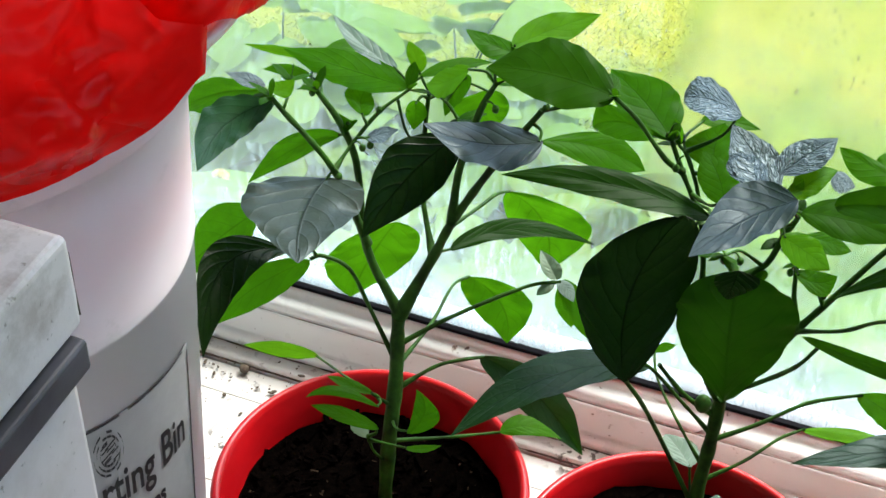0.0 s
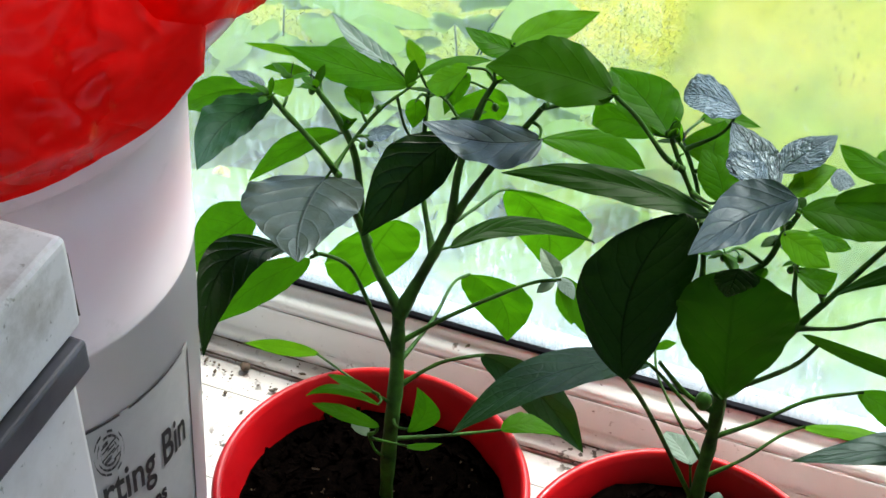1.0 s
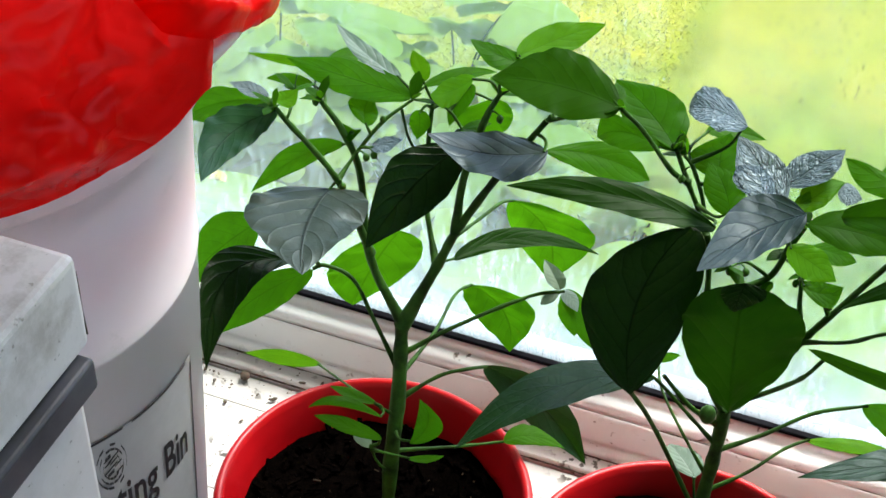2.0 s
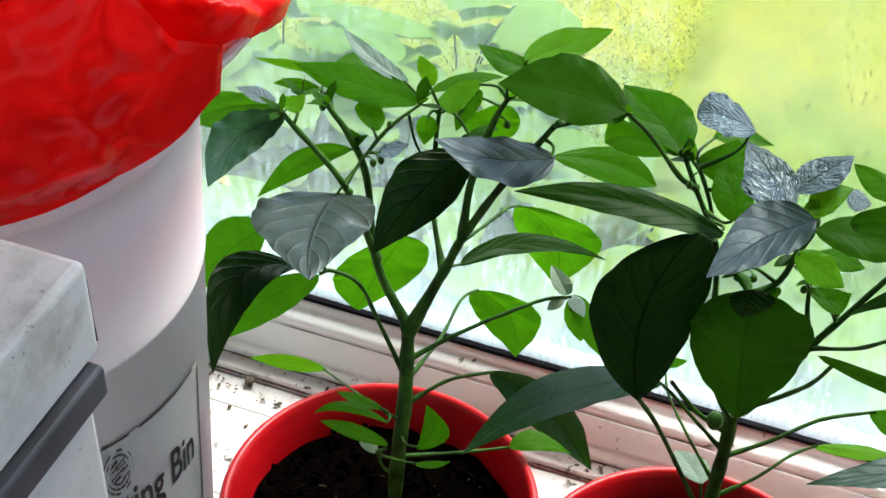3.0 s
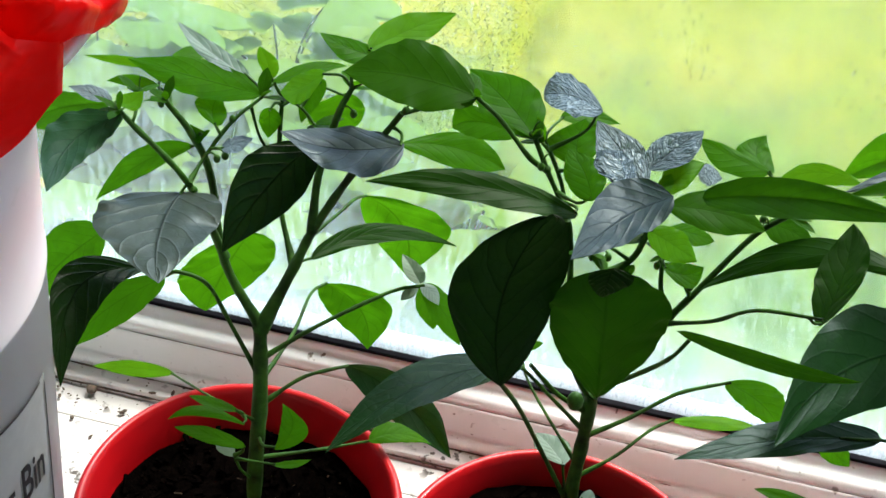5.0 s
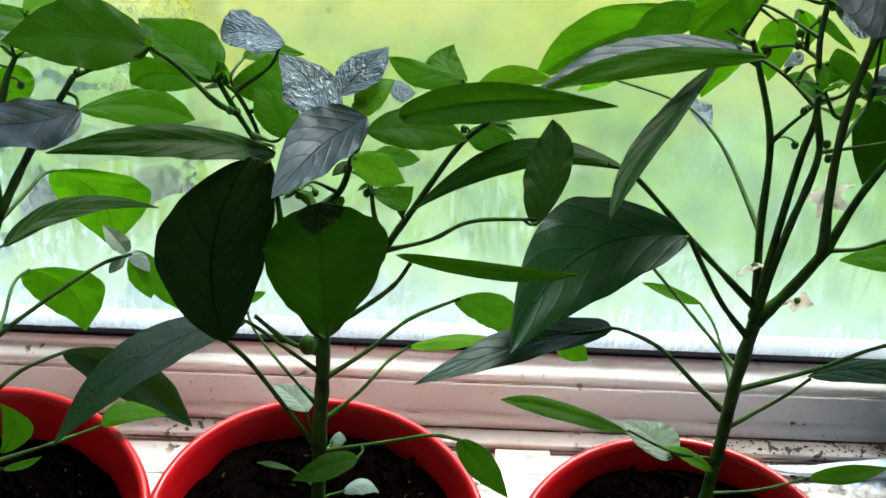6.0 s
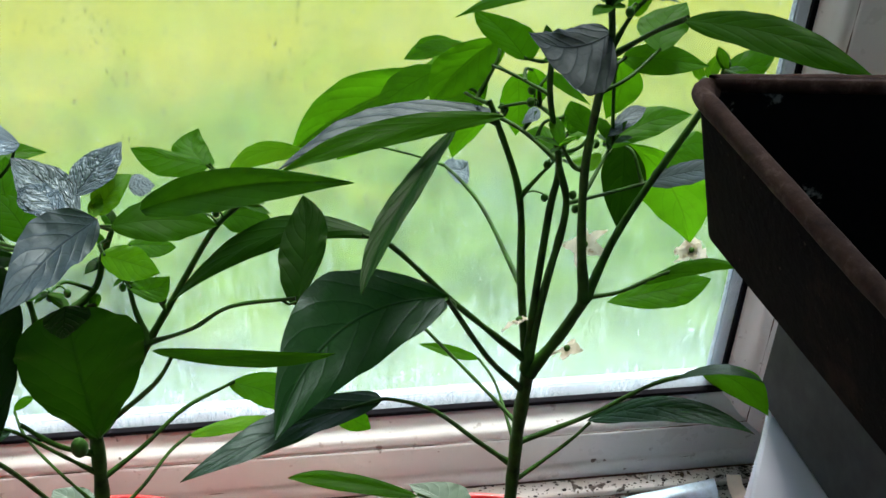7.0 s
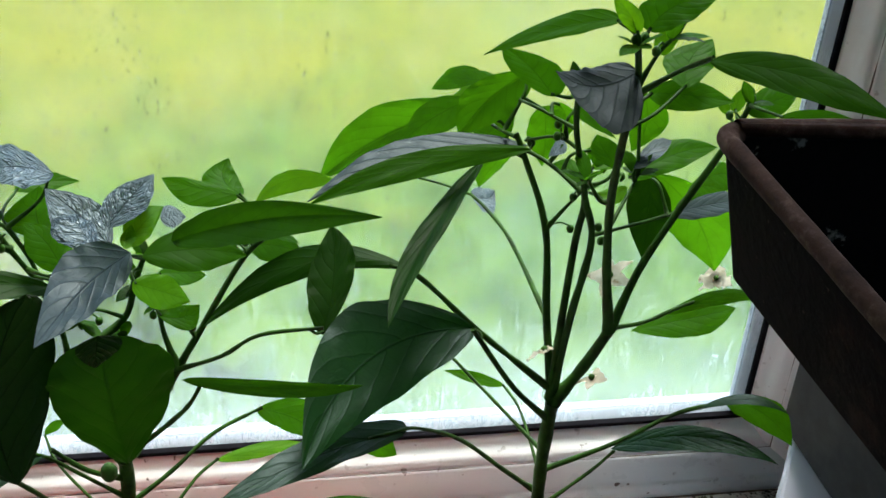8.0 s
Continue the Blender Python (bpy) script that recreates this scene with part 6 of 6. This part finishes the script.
# ---- plants outside ----
def garden_plant(x, y, z, size, seed, count):
    P = thing("garden_plant", "pale broad-leaved plant growing outside under the window", "plant", "plants under the window")
    r = random.Random(seed)
    foot = Vector((x, y, -1.0))
    bm = bmesh.new()
    tube(bm, curve_points([foot, foot + Vector((0.004, 0.002, 0.03)), foot + Vector((0, 0, 0.06))], 4), 0.02, 0.008, 10, 0.2)
    part("stem", bm, STEM, P)
    for k in range(count):
        a = r.uniform(0, 6.28)
        d = Vector((math.cos(a), math.sin(a), 0))
        n = Vector((-d.y, d.x, 0))
        R, h = size * r.uniform(0.55, 1.35), z * r.uniform(0.2, 0.9)
        start = foot + d * 0.02
        mid = start + d * R * 0.6 + Vector((0, 0, h))
        bm = bmesh.new()
        tube(bm, curve_points([start, start + d * R * 0.2 + Vector((0, 0, h * 0.7)), mid], 4), 0.003, 0.002, 6)
        part("stalk", bm, STEM, P)
        # five-lobed blade with a toothed edge, bent down towards its tip
        bm = bmesh.new()
        uvl = bm.loops.layers.uv.new("uv")
        tilt = r.uniform(-0.35, 0.35)
        spread, rings, steps = R * r.uniform(0.5, 0.75), 4, 60
        hub = bm.verts.new(mid)
        ring_verts = [[hub] * (steps + 1)]
        for i in range(1, rings + 1):
            f = i / rings
            row = []
            for j in range(steps + 1):
                th = -2.75 + 5.5 * j / steps
                lobe = 0.5 + 0.5 * abs(math.cos(th * 1.36)) ** 0.8 - 0.12 * abs(th) / 2.75
                lobe *= 1 + 0.05 * math.sin(th * 34) * (f > 0.9)
                q = spread * f * lobe
                p = mid + d * q * math.cos(th) + n * q * math.sin(th)
                p.z += q * (tilt * math.sin(th) - 0.25 * math.cos(th)) - 1.2 * q * q + 0.006 * noise.noise(p * 30)
                row.append(bm.verts.new(p))
            ring_verts.append(row)
        for a_row, b_row in zip(ring_verts, ring_verts[1:]):
            for j in range(steps):
                f = bm.faces.new(list(dict.fromkeys((a_row[j], a_row[j + 1], b_row[j + 1], b_row[j]))))
                for loop in f.loops:
                    o = loop.vert.co - mid
                    loop[uvl].uv = (o.dot(d) / spread * 0.5 + 0.5, o.dot(n) / spread * 0.5 + 0.5)
        part("leaf", bm, BROAD, P)


for spec in ((-0.95, 1.75, 0.35, 0.22, 1, 20), (-0.62, 1.95, 0.3, 0.2, 2, 16), (-0.12, 1.4, 0.35, 0.2, 3, 20), (-0.75, 1.15, 0.3, 0.2, 4, 18), (0.3, 1.15, 0.25, 0.18, 5, 18), (-0.3, 0.95, 0.3, 0.18, 7, 18), (-1.25, 1.3, 0.35, 0.22, 9, 16), (-0.95, 1.45, 0.16, 0.2, 10, 16), (-0.62, 1.6, 0.15, 0.2, 11, 16), (-0.4, 1.68, 0.15, 0.18, 12, 14), (-1.2, 1.72, 0.16, 0.2, 13, 14), (-0.5, 1.3, 0.15, 0.2, 14, 14)):
    garden_plant(*spec)

P = thing("dandelion", "pale yellow dandelion on a thin stalk in the grass", "flower")
bm = bmesh.new()
tube(bm, curve_points([(-0.85, 1.34, -1.0), (-0.865, 1.338, -0.9), (-0.875, 1.336, -0.805)], 5), 0.002, 0.0015, 6)
part("stalk", bm, STEM, P)
bm = bmesh.new()
for k in range(60):
    a, e = k * 2.399, 0.15 + 1.3 * (k / 60)
    d = Vector((math.cos(a) * math.cos(e), math.sin(a) * math.cos(e), math.sin(e)))
    q, n = Vector((-0.875, 1.336, -0.805)), Vector((-math.sin(a), math.cos(a), 0)) * 0.003
    bm.faces.new([bm.verts.new(p) for p in (q, q + d * 0.014 + n, q + d * 0.02, q + d * 0.014 - n)])
part("flower_head", bm, POLLEN, P, "many narrow pale petals", smooth=False)


# ---- things lying on the sill ----
def sheet(x0, x1, y0, y1, height, seed, n=30, m=18):
    """Crumpled film lying on the sill, wavy at its edges."""
    bm = bmesh.new()
    rows = []
    for i in range(n + 1):
        row = []
        for j in range(m + 1):
            u, v = i / n, j / m
            p = Vector((x0 + (x1 - x0) * u, y0 + (y1 - y0) * v, 0.0))
            p += Vector((0.006 * noise.noise(Vector((v * 4, seed, 0))) * abs(2 * u - 1), 0.006 * noise.noise(Vector((u * 5, seed, 7))) * abs(2 * v - 1), 0))
            z = 0.0012 + height * (abs(noise.noise(p * 55 + Vector((seed, 0, 0)))) + 0.6 * abs(noise.noise(p * 120)))
            row.append(bm.verts.new((p.x, p.y, z)))
        rows.append(row)
    for a, b in zip(rows, rows[1:]):
        for j in range(m):
            bm.faces.new((a[j], a[j + 1], b[j + 1], b[j]))
    return bm


P = thing("plastic_bag", "pale blue plastic bag twisted into a roll on sill", "bag")
bm = bmesh.new()
spine = curve_points([(0.575, 0.206, 0.0035), (0.615, 0.2065, 0.006), (0.66, 0.207, 0.0095), (0.694, 0.2065, 0.0115)], 8)
tube(bm, spine, 0.002, 0.0105, 14, 0.0)
for v in bm.verts:
    c = v.co.copy()
    v.co += Vector((0, 1, 0.6)) * 0.0035 * noise.noise(Vector((c.x * 25, c.y * 90, c.z * 90)))
    v.co.z = max(0.001, v.co.z)
part("roll", bm, TISSUE, P, "twisted pale blue film")
part("loose_end", sheet(0.640, 0.7, 0.184, 0.206, 0.006, 2.0, 20, 10), TISSUE, P, "loose flap of film")
P = thing("plastic_wrapper", "crumpled clear grey wrapper lying on the mouldy sill", "wrapper")
part("film", sheet(0.60, 0.735, 0.13, 0.196, 0.007, 5.0, 44, 24), FILM, P)
P = thing("torn_paper", "curled strip of torn cream paper in the corner", "paper")
bm = bmesh.new()
last = None
for k in range(15):
    u = k / 14
    c = Vector((0.7165 + 0.004 * math.sin(u * 5), 0.163 + 0.054 * u, 0.0065 + 0.012 * u + 0.004 * math.sin(u * 7)))
    pair = [bm.verts.new(c - Vector((0.007, 0, -0.002 * math.sin(u * 6)))), bm.verts.new(c + Vector((0.006, 0, 0.004 * math.sin(u * 4))))]
    if last:
        bm.faces.new((last[0], pair[0], pair[1], last[1]))
    last = pair
part("strip", bm, PAPER, P)
P = thing("paper_slip", "cream paper slip with a pink printed square on sill", "paper")
part("slip", block((0.352, 0.150, 0.0008), (0.397, 0.2195, 0.0028), 0.0005), PAPER, P, smooth=False)
part("printed_square", block((0.377, 0.194, 0.0028), (0.390, 0.214, 0.0034)), PINK, P, "pink printed square", smooth=False)
r = random.Random(77)
bm = bmesh.new()
for k in range(960):
    if k < 260:
        x, y = r.gauss(0.735, 0.012), r.gauss(0.228, 0.008)
    elif k < 560:
        x, y = r.gauss(0.69, 0.02), r.gauss(0.2, 0.012)
    elif k < 800:
        x, y = r.uniform(0.5, 0.735), r.gauss(0.217, 0.006)
    else:
        x, y = r.uniform(0.5, 0.735), r.uniform(0.223, 0.2375)
    x, y = min(x, 0.752), min(y, 0.2378)
    z = 0.0078 if y > 0.221 else 0.0022
    s, a0 = abs(r.gauss(0, 0.00055)) + 0.0002, r.uniform(0, 6)
    ring = []
    for j in range(9):
        a = a0 + 6.283 * j / 9
        q = s * r.uniform(0.5, 1.2)
        ring.append(bm.verts.new((x + 1.5 * q * math.cos(a), min(0.2385, y + q * math.sin(a)), z)))
    top = bm.verts.new((x, y, z + 0.0006))
    for j in range(9):
        bm.faces.new((ring[j], ring[(j + 1) % 9], top))
tagged(finish("mould", bm, MOULD), "black mould blotches on sill and strip by the corner", "mould", kind="stuff")

litter = random.Random(21)
bm = bmesh.new()
for k in range(300):
    if k < 190:
        x, y = litter.uniform(-0.30, -0.05), litter.gauss(0.205, 0.018)
    else:
        x, y = litter.uniform(0.45, 0.70), litter.gauss(0.21, 0.02)
    y = min(max(y, 0.12), 0.2365)
    z = 0.0075 if y > 0.2212 else 0.0005
    s = abs(litter.gauss(0, 0.0007)) + 0.0003
    bmesh.ops.create_icosphere(bm, subdivisions=1, radius=1, matrix=Matrix.Translation((x, y, z + s * 0.3)) @ Euler((0, 0, litter.uniform(0, 3))).to_matrix().to_4x4() @ Matrix.Diagonal((s * litter.uniform(0.8, 2.4), s, s * 0.5, 1)))
tagged(finish("soil_litter", bm, DEBRIS), "specks of soil and mould scattered on the sill", "soil", kind="stuff")
bm = bmesh.new()
bmesh.ops.create_icosphere(bm, subdivisions=2, radius=0.0046, matrix=Matrix.Translation((-0.208, 0.2148, 0.0036)) @ Matrix.Diagonal((1.1, 1, 0.85, 1)))
for v in bm.verts:
    v.co += Vector((1, 1, 1)) * 0.0008 * noise.noise(v.co * 400)
tagged(finish("soil_crumb", bm, DEBRIS), "dark round crumb of soil lying on the sill", "soil")
